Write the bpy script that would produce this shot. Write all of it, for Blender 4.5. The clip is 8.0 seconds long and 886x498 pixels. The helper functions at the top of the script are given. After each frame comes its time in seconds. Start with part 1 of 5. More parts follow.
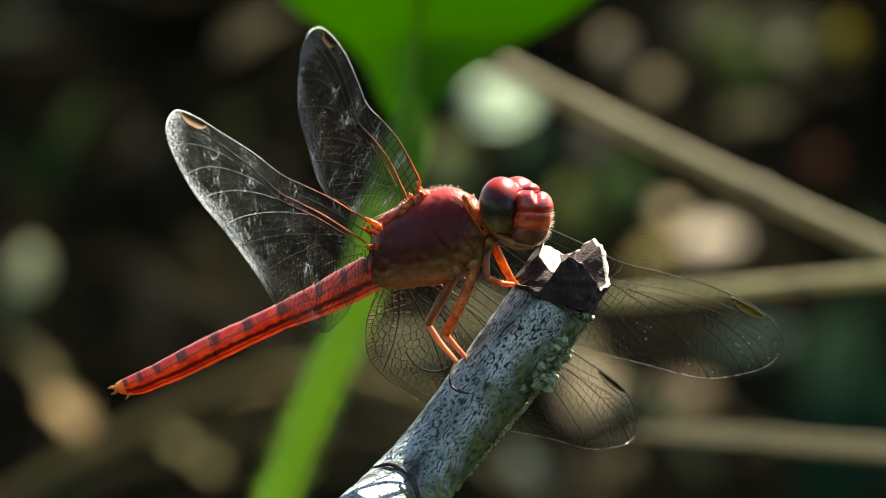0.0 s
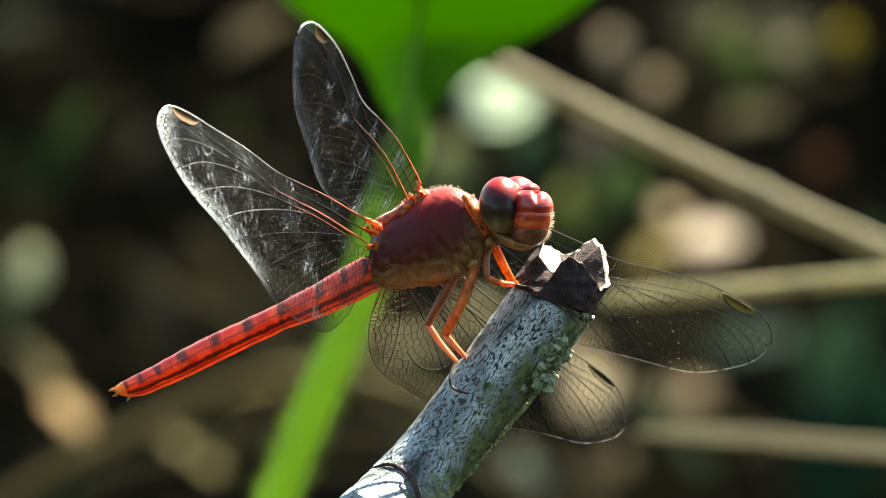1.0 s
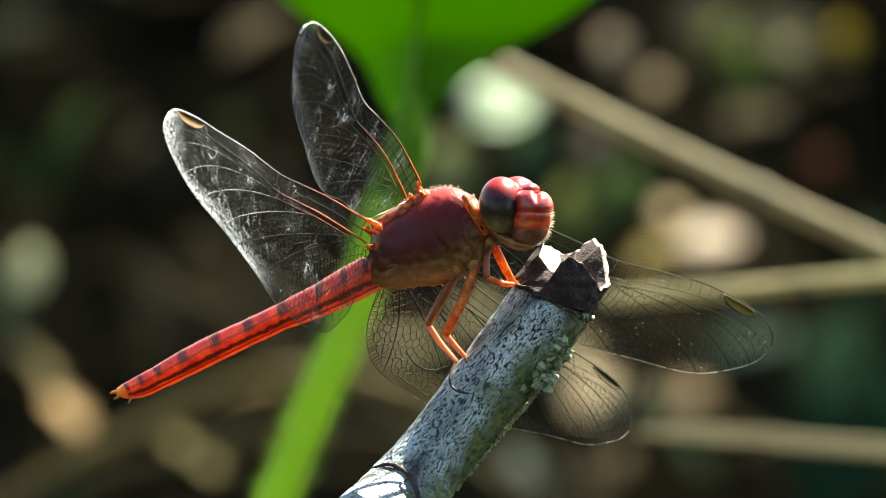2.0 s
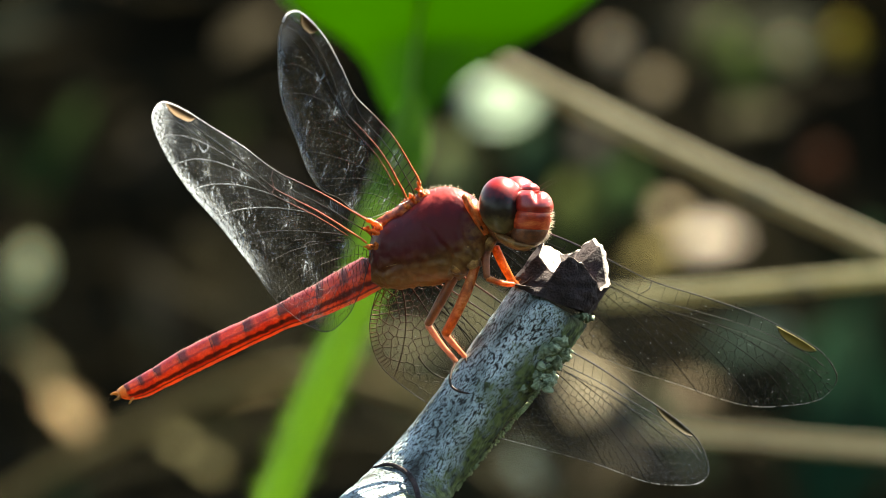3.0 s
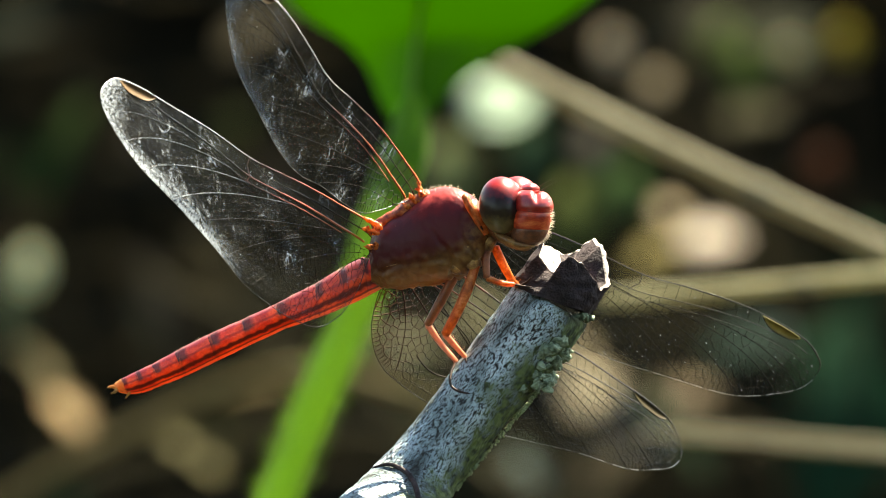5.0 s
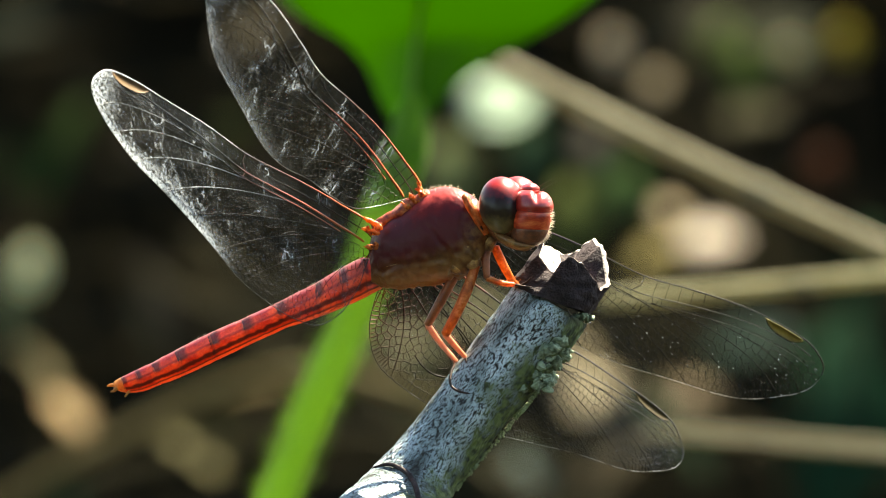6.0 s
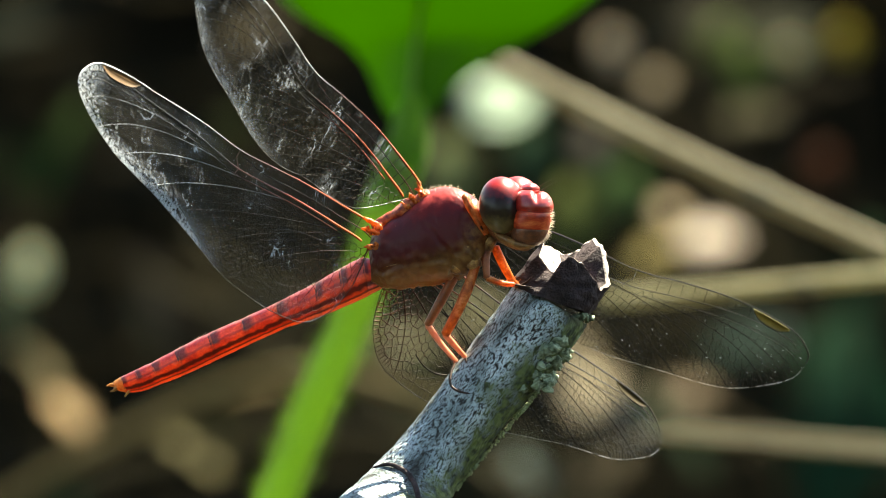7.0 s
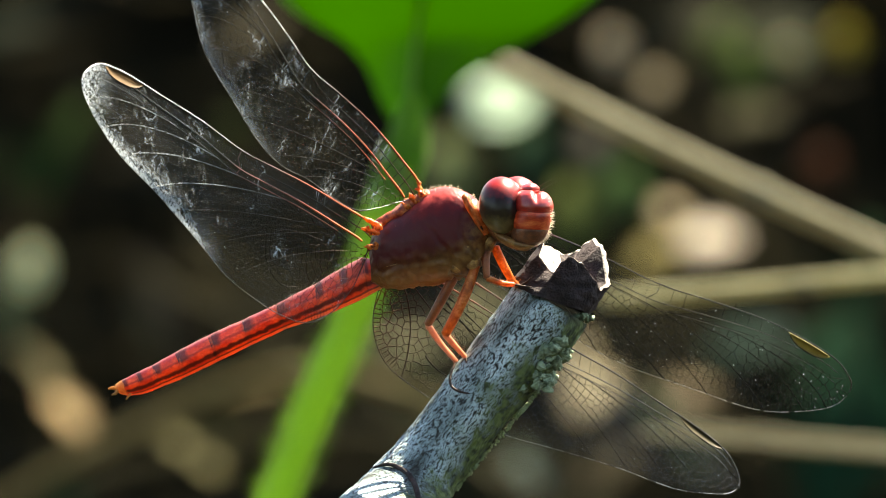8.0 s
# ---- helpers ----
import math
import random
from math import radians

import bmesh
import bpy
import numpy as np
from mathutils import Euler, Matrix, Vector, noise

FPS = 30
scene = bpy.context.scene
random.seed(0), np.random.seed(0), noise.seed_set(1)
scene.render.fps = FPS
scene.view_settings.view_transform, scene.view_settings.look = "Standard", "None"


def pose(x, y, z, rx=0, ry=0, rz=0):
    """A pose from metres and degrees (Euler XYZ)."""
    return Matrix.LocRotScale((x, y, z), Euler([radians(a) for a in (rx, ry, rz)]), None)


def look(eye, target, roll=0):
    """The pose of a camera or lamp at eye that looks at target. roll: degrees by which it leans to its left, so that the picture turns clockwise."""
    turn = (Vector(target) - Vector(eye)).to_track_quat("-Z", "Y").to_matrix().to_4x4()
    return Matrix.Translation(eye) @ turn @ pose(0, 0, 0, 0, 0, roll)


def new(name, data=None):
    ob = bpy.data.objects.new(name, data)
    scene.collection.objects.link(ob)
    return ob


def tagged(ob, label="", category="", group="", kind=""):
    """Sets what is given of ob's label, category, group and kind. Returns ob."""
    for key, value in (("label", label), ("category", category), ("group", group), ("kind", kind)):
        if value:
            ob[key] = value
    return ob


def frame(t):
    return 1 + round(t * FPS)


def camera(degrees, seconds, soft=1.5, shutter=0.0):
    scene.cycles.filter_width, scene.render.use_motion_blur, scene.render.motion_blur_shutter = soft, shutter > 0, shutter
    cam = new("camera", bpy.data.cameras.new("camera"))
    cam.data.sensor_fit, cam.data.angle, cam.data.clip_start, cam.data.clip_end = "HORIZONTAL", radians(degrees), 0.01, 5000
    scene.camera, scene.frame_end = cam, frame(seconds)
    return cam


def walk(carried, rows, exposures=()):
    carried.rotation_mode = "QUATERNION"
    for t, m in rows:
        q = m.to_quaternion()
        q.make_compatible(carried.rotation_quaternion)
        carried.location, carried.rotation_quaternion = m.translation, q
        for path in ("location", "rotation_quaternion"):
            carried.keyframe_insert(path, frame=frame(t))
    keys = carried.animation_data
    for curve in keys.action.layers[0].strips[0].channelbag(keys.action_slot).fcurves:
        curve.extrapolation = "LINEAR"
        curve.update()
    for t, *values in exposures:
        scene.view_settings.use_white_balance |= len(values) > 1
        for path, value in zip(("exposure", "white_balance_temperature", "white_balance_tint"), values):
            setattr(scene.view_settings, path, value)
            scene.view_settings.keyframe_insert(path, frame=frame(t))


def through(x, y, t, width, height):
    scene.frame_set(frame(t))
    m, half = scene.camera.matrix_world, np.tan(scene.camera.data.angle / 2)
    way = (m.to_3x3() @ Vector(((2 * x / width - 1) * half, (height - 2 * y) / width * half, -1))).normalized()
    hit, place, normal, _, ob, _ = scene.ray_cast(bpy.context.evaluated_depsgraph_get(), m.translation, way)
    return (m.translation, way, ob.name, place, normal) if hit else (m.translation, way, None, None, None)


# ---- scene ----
cam = camera(3.817, 8.0, soft=0.6, shutter=0.5)
EYE = (0.0, -0.99027, 0.58917)
AIM = (0.0, 0.0, 0.45)
walk(cam, [(0.0, look(EYE, AIM)), (8.0, look(EYE, AIM))],
     exposures=[(0.0, 2.57, 7250, 2), (0.5, 3.03, 7250, 2), (8.0, 3.03, 7250, 2)])
cam.data.dof.use_dof = True
cam.data.dof.focus_distance = 1.0
cam.data.dof.aperture_fstop = 92.0

# ---- light ----
world = bpy.data.worlds.new("sky")
scene.world = world
world.use_nodes = True
wn = world.node_tree
sky = wn.nodes.new("ShaderNodeTexSky")
sky.sky_type = "NISHITA"
sky.sun_disc = False
sky.sun_elevation = radians(51.5)
sky.sun_rotation = radians(37.6)
wn.links.new(sky.outputs[0], wn.nodes["Background"].inputs[0])
wn.nodes["Background"].inputs[1].default_value = 0.045
sun = new("sun", bpy.data.lights.new("sun", "SUN"))
sun.data.energy, sun.data.angle, sun.data.color = 5.0, radians(0.5), (1.0, 0.94, 0.84)
sun.matrix_world = look((3.8, 4.94, 7.82), (0, 0, 0))

# ---- frames of reference ----
UNIT = 0.0425e-3          # one grid unit on the plane of the insect, in metres
TILT = radians(8)
PLANE = Matrix.Translation(AIM) @ Matrix.Rotation(-TILT, 4, "X")


def site(a, b, y=0.0):
    """Place on the insect's plane: a to the right, b downward in grid units, y metres behind it."""
    return Vector(((a - 784) * UNIT * (1 + y), y, (441 - b) * UNIT * (1 + y)))


def ground_site(a, b, y):
    return PLANE @ site(a, b, y)


# ---- materials ----
def nodes_of(name):
    m = bpy.data.materials.new(name)
    m.use_nodes = True
    return m, m.node_tree.nodes, m.node_tree.links, m.node_tree.nodes["Principled BSDF"]


def surface(name, stops, size, rough=0.5, bump=0.2, fine=8.0, glow_through=0.0, through_col=None, metal=0.0,
            spec=0.5, coat=0.0, stretch=(1, 1, 1), speck=None, detail=6.0, turn=0.0, coat_rough=0.24, coat_ior=1.5):
    """Noise-coloured surface. stops: [(position, colour)], size: metres of the large pattern."""
    m, n, l, p = nodes_of(name)
    tc = n.new("ShaderNodeTexCoord")
    mp = n.new("ShaderNodeMapping")
    mp.vector_type = "TEXTURE"
    mp.inputs["Scale"].default_value = stretch
    mp.inputs["Rotation"].default_value = (0, turn, 0)
    l.new(tc.outputs["Object"], mp.inputs["Vector"])
    big = n.new("ShaderNodeTexNoise")
    big.inputs["Scale"].default_value, big.inputs["Detail"].default_value = 1 / size, detail
    l.new(mp.outputs[0], big.inputs["Vector"])
    small = n.new("ShaderNodeTexNoise")
    small.inputs["Scale"].default_value, small.inputs["Detail"].default_value = fine / size, 3
    l.new(mp.outputs[0], small.inputs["Vector"])
    ramp = n.new("ShaderNodeValToRGB")
    while len(ramp.color_ramp.elements) < len(stops):
        ramp.color_ramp.elements.new(0.5)
    for e, (pos, c) in zip(ramp.color_ramp.elements, stops):
        e.position, e.color = pos, (*c, 1)
    l.new(big.outputs["Fac"], ramp.inputs[0])
    mix = n.new("ShaderNodeMix")
    mix.data_type, mix.blend_type = "RGBA", "OVERLAY"
    mix.inputs[0].default_value = 0.35
    l.new(ramp.outputs[0], mix.inputs[6])
    l.new(small.outputs["Fac"], mix.inputs[7])
    col = mix.outputs[2]
    for scale, limit, colour in speck or ():
        sp = n.new("ShaderNodeTexNoise")
        sp.inputs["Scale"].default_value, sp.inputs["Detail"].default_value = scale, 4
        l.new(mp.outputs[0], sp.inputs["Vector"])
        r2 = n.new("ShaderNodeValToRGB")
        r2.color_ramp.elements[0].position, r2.color_ramp.elements[1].position = limit, limit + 0.025
        l.new(sp.outputs["Fac"], r2.inputs[0])
        mx = n.new("ShaderNodeMix")
        mx.data_type = "RGBA"
        mx.inputs[7].default_value = (*colour, 1)
        l.new(r2.outputs[0], mx.inputs[0])
        l.new(col, mx.inputs[6])
        col = mx.outputs[2]
    l.new(col, p.inputs["Base Color"])
    p.inputs["Roughness"].default_value, p.inputs["Metallic"].default_value = rough, metal
    p.inputs["Specular IOR Level"].default_value = spec
    p.inputs["Coat Weight"].default_value = coat
    p.inputs["Coat Roughness"].default_value = coat_rough
    p.inputs["Coat IOR"].default_value = coat_ior
    if bump:
        bp = n.new("ShaderNodeBump")
        bp.inputs["Strength"].default_value, bp.inputs["Distance"].default_value = bump, size * 0.15
        l.new(small.outputs["Fac"], bp.inputs["Height"])
        l.new(bp.outputs[0], p.inputs["Normal"])
    if glow_through:
        tr = n.new("ShaderNodeBsdfTranslucent")
        if through_col:
            tr.inputs[0].default_value = (*through_col, 1)
        else:
            l.new(col, tr.inputs[0])
        ms = n.new("ShaderNodeMixShader")
        ms.inputs[0].default_value = glow_through
        out = n["Material Output"]
        l.new(p.outputs[0], ms.inputs[1])
        l.new(tr.outputs[0], ms.inputs[2])
        l.new(ms.outputs[0], out.inputs[0])
    return m


def along(name, axis, stops, lo, hi, wobble=0.0, size=0.001, rough=0.3, coat=0.0, bump=0.1, glow_through=0.0, spec=0.5):
    """Colour that runs along a local axis, for natural markings and for painted light."""
    m = surface(name, [(0.3, (0.5, 0.5, 0.5)), (0.7, (0.5, 0.5, 0.5))], size, rough, bump, coat=coat, spec=spec)
    n, l = m.node_tree.nodes, m.node_tree.links
    p = n["Principled BSDF"]
    tc, sx = n.new("ShaderNodeTexCoord"), n.new("ShaderNodeVectorMath")
    sx.operation = "DOT_PRODUCT"
    sx.inputs[1].default_value = axis
    l.new(tc.outputs["Object"], sx.inputs[0])
    nz = n.new("ShaderNodeTexNoise")
    nz.inputs["Scale"].default_value, nz.inputs["Detail"].default_value = 1 / size, 5
    l.new(tc.outputs["Object"], nz.inputs["Vector"])
    ad = n.new("ShaderNodeMath")
    ad.operation = "MULTIPLY_ADD"
    ad.inputs[1].default_value = wobble
    l.new(nz.outputs["Fac"], ad.inputs[0])
    l.new(sx.outputs["Value"], ad.inputs[2])
    mr = n.new("ShaderNodeMapRange")
    mr.inputs["From Min"].default_value, mr.inputs["From Max"].default_value = lo, hi
    l.new(ad.outputs[0], mr.inputs["Value"])
    ramp = n.new("ShaderNodeValToRGB")
    while len(ramp.color_ramp.elements) < len(stops):
        ramp.color_ramp.elements.new(0.5)
    for e, (pos, c) in zip(ramp.color_ramp.elements, stops):
        e.position, e.color = pos, (*c, 1)
    l.new(mr.outputs[0], ramp.inputs[0])
    l.new(ramp.outputs[0], p.inputs["Base Color"])
    if glow_through:
        tr, ms = n.new("ShaderNodeBsdfTranslucent"), n.new("ShaderNodeMixShader")
        ms.inputs[0].default_value = glow_through
        l.new(ramp.outputs[0], tr.inputs[0])
        l.new(p.outputs[0], ms.inputs[1])
        l.new(tr.outputs[0], ms.inputs[2])
        l.new(ms.outputs[0], n["Material Output"].inputs[0])
    return m


def overlay(m, axis, lo, hi, wobble, size, colours, amount):
    """A second colour over a surface, on one side, with a ragged border."""
    n, l = m.node_tree.nodes, m.node_tree.links
    p = n["Principled BSDF"]
    old = p.inputs["Base Color"].links[0].from_socket
    tc, dp = n.new("ShaderNodeTexCoord"), n.new("ShaderNodeVectorMath")
    dp.operation = "DOT_PRODUCT"
    dp.inputs[1].default_value = axis
    l.new(tc.outputs["Object"], dp.inputs[0])
    nz = n.new("ShaderNodeTexNoise")
    nz.inputs["Scale"].default_value, nz.inputs["Detail"].default_value = 1 / size, 8
    l.new(tc.outputs["Object"], nz.inputs["Vector"])
    ad = n.new("ShaderNodeMath")
    ad.operation = "MULTIPLY_ADD"
    ad.inputs[1].default_value = wobble
    l.new(nz.outputs["Fac"], ad.inputs[0])
    l.new(dp.outputs["Value"], ad.inputs[2])
    mr = n.new("ShaderNodeMapRange")
    mr.inputs["From Min"].default_value, mr.inputs["From Max"].default_value = lo, hi
    mr.inputs["To Max"].default_value = amount
    l.new(ad.outputs[0], mr.inputs["Value"])
    n2, rp = n.new("ShaderNodeTexNoise"), n.new("ShaderNodeValToRGB")
    n2.inputs["Scale"].default_value, n2.inputs["Detail"].default_value = 4 / size, 5
    l.new(tc.outputs["Object"], n2.inputs["Vector"])
    l.new(n2.outputs["Fac"], rp.inputs[0])
    for e, pos, c in zip(rp.color_ramp.elements, (0.35, 0.65), colours):
        e.position, e.color = pos, (*c, 1)
    mx = n.new("ShaderNodeMix")
    mx.data_type = "RGBA"
    l.new(mr.outputs[0], mx.inputs[0])
    l.new(old, mx.inputs[6])
    l.new(rp.outputs[0], mx.inputs[7])
    l.new(mx.outputs[2], p.inputs["Base Color"])


def abdomen_material():
    """Translucent scarlet rings: a dark broken stripe low on the flank, dark smudges at the joints, paler belly."""
    m = surface("abdomen_cuticle", [(0.32, (0.34, 0.030, 0.012)), (0.5, (0.55, 0.075, 0.017)), (0.70, (0.76, 0.17, 0.04))], 0.0016, rough=0.30, bump=0.3, spec=0.8)
    n, l = m.node_tree.nodes, m.node_tree.links
    p = n["Principled BSDF"]
    p.inputs["Sheen Weight"].default_value, p.inputs["Sheen Roughness"].default_value = 0.15, 0.35
    col = p.inputs["Base Color"].links[0].from_socket
    uv, sp = n.new("ShaderNodeUVMap"), n.new("ShaderNodeSeparateXYZ")
    uv.uv_map = "skin"
    l.new(uv.outputs[0], sp.inputs[0])
    tc, nz = n.new("ShaderNodeTexCoord"), n.new("ShaderNodeTexNoise")
    nz.inputs["Scale"].default_value, nz.inputs["Detail"].default_value = 1300, 5
    l.new(tc.outputs["Object"], nz.inputs["Vector"])

    def band(socket, centre, half, soft, wob):
        a = n.new("ShaderNodeMath")
        a.operation = "MULTIPLY_ADD"
        a.inputs[1].default_value = wob
        l.new(nz.outputs["Fac"], a.inputs[0])
        l.new(socket, a.inputs[2])
        c = n.new("ShaderNodeMath")
        c.operation = "SUBTRACT"
        c.inputs[1].default_value = centre + wob * 0.5
        l.new(a.outputs[0], c.inputs[0])
        d = n.new("ShaderNodeMath")
        d.operation = "ABSOLUTE"
        l.new(c.outputs[0], d.inputs[0])
        r = n.new("ShaderNodeMapRange")
        r.interpolation_type = "SMOOTHSTEP"
        r.inputs["From Min"].default_value, r.inputs["From Max"].default_value = half, half + soft
        r.inputs["To Min"].default_value, r.inputs["To Max"].default_value = 1, 0
        l.new(d.outputs[0], r.inputs["Value"])
        return r.outputs[0]

    def times(a, b):
        q = n.new("ShaderNodeMath")
        q.operation = "MULTIPLY"
        l.new(a, q.inputs[0])
        l.new(b, q.inputs[1])
        return q.outputs[0]

    def lay(base, mask, colour, amount):
        q = n.new("ShaderNodeMath")
        q.operation = "MULTIPLY"
        q.inputs[1].default_value = amount
        l.new(mask, q.inputs[0])
        x = n.new("ShaderNodeMix")
        x.data_type = "RGBA"
        x.inputs[7].default_value = (*colour, 1)
        l.new(q.outputs[0], x.inputs[0])
        l.new(base, x.inputs[6])
        return x.outputs[2]

    col = lay(col, band(sp.outputs["Y"], 0.44, 0.03, 0.05, 0.03), (0.90, 0.33, 0.10), 0.85)
    col = lay(col, band(sp.outputs["Y"], 0.315, 0.012, 0.03, 0.06), (0.03, 0.009, 0.006), 0.92)
    col = lay(col, band(sp.outputs["Y"], 0.385, 0.004, 0.018, 0.03), (0.05, 0.012, 0.008), 0.8)
    col = lay(col, band(sp.outputs["Y"], 0.205, 0.004, 0.02, 0.04), (0.20, 0.015, 0.008), 0.7)
    col = lay(col, band(sp.outputs["Y"], 0.03, 0.06, 0.05, 0.05), (0.46, 0.075, 0.10), 0.7)
    end = band(sp.outputs["X"], 0.90, 0.10, 0.18, 0.30)
    col = lay(col, times(end, band(sp.outputs["Y"], 0.14, 0.07, 0.05, 0.06)), (0.05, 0.009, 0.007), 0.85)
    col = lay(col, band(sp.outputs["X"], 0.0, 0.015, 0.03, 0.03), (0.16, 0.012, 0.008), 0.15)
    l.new(col, p.inputs["Base Color"])
    tr, ms = n.new("ShaderNodeBsdfTranslucent"), n.new("ShaderNodeMixShader")
    ms.inputs[0].default_value = 0.46
    l.new(col, tr.inputs[0])
    l.new(p.outputs[0], ms.inputs[1])
    l.new(tr.outputs[0], ms.inputs[2])
    l.new(ms.outputs[0], n["Material Output"].inputs[0])
    return m


def membrane_material(name, sparkle, dust, front):
    """Clear wing film: see-through, faintly glossy, with crinkles and dust; near films have white backlight glints
    painted along the outer margin.
    """
    m, n, l, p = nodes_of(name)
    n.remove(p)

    def node(kind, **inputs):
        q = n.new(kind)
        for key, value in inputs.items():
            q.inputs[key].default_value = value
        return q

    def link(a, b):
        l.new(a, b)

    def step(socket, lo, hi, to_lo=0.0, to_hi=1.0, smooth=True):
        r = n.new("ShaderNodeMapRange")
        r.interpolation_type = "SMOOTHSTEP" if smooth else "LINEAR"
        for k, v in (("From Min", lo), ("From Max", hi), ("To Min", to_lo), ("To Max", to_hi)):
            r.inputs[k].default_value = v
        link(socket, r.inputs["Value"])
        return r.outputs[0]

    def calc(op, a, b):
        q = n.new("ShaderNodeMath")
        q.operation = op
        for i, v in enumerate((a, b)):
            if isinstance(v, (int, float)):
                q.inputs[i].default_value = v
            else:
                link(v, q.inputs[i])
        return q.outputs[0]

    tc = n.new("ShaderNodeTexCoord")

    def grain(scale, detail, distort, stretch, turn):
        mp = n.new("ShaderNodeMapping")
        mp.vector_type = "TEXTURE"
        mp.inputs["Scale"].default_value = (*stretch, 1.0)
        mp.inputs["Rotation"].default_value = (0, 0, turn)
        link(tc.outputs["Object"], mp.inputs["Vector"])
        q = node("ShaderNodeTexNoise", Scale=scale, Detail=detail, Distortion=distort)
        link(mp.outputs[0], q.inputs["Vector"])
        return q.outputs["Fac"]

    def ridge(fac, width):
        return step(calc("ABSOLUTE", calc("SUBTRACT", fac, 0.5), 0.0), 0.0, width, 1.0, 0.0)

    uv, sp = n.new("ShaderNodeUVMap"), n.new("ShaderNodeSeparateXYZ")
    uv.uv_map = "film"
    link(uv.outputs[0], sp.inputs[0])
    u, f = sp.outputs["X"], sp.outputs["Y"]
    crinkle = ridge(grain(520, 5, 0.6, (0.8, 1.6), 0.5), 0.022)
    patches = step(grain(260, 4, 0.0, (1.0, 1.0), 0.0), 0.48, 0.66)
    fold = grain(4600, 6, 0.6, (0.8, 1.2), 0.35)
    streak = grain(620, 6, 1.4, (0.5, 1.5), 0.5)
    fine = ridge(grain(1500, 5, 1.3, (0.6, 1.5), 0.4), 0.025)
    lines = calc("MULTIPLY", calc("MULTIPLY", calc("MAXIMUM", crinkle, calc("MULTIPLY", fine, 0.6)), patches), dust)
    # masks for the backlit glint, painted white at margin, tip and inner streaks
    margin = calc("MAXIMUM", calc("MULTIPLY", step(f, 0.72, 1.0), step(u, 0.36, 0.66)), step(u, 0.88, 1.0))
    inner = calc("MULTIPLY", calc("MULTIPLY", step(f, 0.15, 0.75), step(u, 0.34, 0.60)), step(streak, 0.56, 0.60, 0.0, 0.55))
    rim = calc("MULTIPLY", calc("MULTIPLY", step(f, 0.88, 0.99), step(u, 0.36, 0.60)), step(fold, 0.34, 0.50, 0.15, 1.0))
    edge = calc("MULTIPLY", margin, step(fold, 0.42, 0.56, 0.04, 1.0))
    margin_sparkle = calc("MULTIPLY", calc("MAXIMUM", calc("MAXIMUM", edge, rim), calc("MULTIPLY", inner, step(fold, 0.50, 0.56))), sparkle)
    dots = node("ShaderNodeTexVoronoi", Scale=5200)
    link(tc.outputs["Object"], dots.inputs["Vector"])
    pick = n.new("ShaderNodeSeparateColor")
    link(dots.outputs["Color"], pick.inputs[0])
    specks = calc("MULTIPLY", step(dots.outputs["Distance"], 0.06, 0.18, 0.8, 0.0), calc("GREATER_THAN", calc("ADD", pick.outputs[0], calc("MULTIPLY", patches, 0.16 if sparkle > 0.05 else 0.09)), 0.955))
    grit = calc("MULTIPLY", step(grain(8500, 2, 0.0, (1.0, 1.0), 0.0), 0.60, 0.70, 0.0, 0.06 if sparkle > 0.05 else 0.005), step(grain(300, 3, 0.0, (1.0, 1.0), 0.3), 0.42, 0.58))
    haze = step(fold, 0.45, 0.75, 0.0, 0.006 if sparkle < 0.05 else 0.034)
    weight = calc("MAXIMUM", calc("MAXIMUM", calc("MAXIMUM", haze, grit), specks), calc("MAXIMUM", lines, margin_sparkle))
    bump = node("ShaderNodeBump", Strength=0.5 if sparkle else 0.15, Distance=0.00025)
    link(fold, bump.inputs["Height"])
    clear = node("ShaderNodeBsdfTransparent")
    clear.inputs[0].default_value = (0.86, 0.86, 0.83, 1)
    gloss = node("ShaderNodeBsdfGlossy", Roughness=0.28)
    link(bump.outputs[0], gloss.inputs["Normal"])
    lw = node("ShaderNodeLayerWeight", Blend=0.25)
    film = n.new("ShaderNodeMixShader")
    link(step(lw.outputs["Facing"], 0.0, 1.0, 0.006, 0.05, False), film.inputs[0])
    link(clear.outputs[0], film.inputs[1])
    link(gloss.outputs[0], film.inputs[2])
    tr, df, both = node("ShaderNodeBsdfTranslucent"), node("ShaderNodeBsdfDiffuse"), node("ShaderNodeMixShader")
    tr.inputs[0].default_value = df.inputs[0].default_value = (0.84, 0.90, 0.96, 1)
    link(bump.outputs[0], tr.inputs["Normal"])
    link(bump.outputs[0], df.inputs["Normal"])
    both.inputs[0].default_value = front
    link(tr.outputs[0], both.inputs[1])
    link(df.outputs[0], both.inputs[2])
    ms = n.new("ShaderNodeMixShader")
    link(weight, ms.inputs[0])
    link(film.outputs[0], ms.inputs[1])
    link(both.outputs[0], ms.inputs[2])
    link(ms.outputs[0], n["Material Output"].inputs[0])
    return m


FILM = {"nf": membrane_material("dusty_film", 0.16, 0.5, 0.55), "nh": membrane_material("sparkle_film", 0.44, 0.5, 0.95),
        "ff": membrane_material("clear_film", 0.0, 0.004, 0.5), "fh": membrane_material("clear_film", 0.0, 0.004, 0.5)}
VEIN = along("wing_vein", (1, 0, 0), [(0.0, (0.26, 0.05, 0.012)), (0.09, (0.05, 0.014, 0.007)), (0.25, (0.008, 0.005, 0.004)), (1.0, (0.006, 0.005, 0.004))],
             0.0, 0.0315, wobble=0.004, size=0.002, rough=0.6, bump=0.0, spec=0.1)
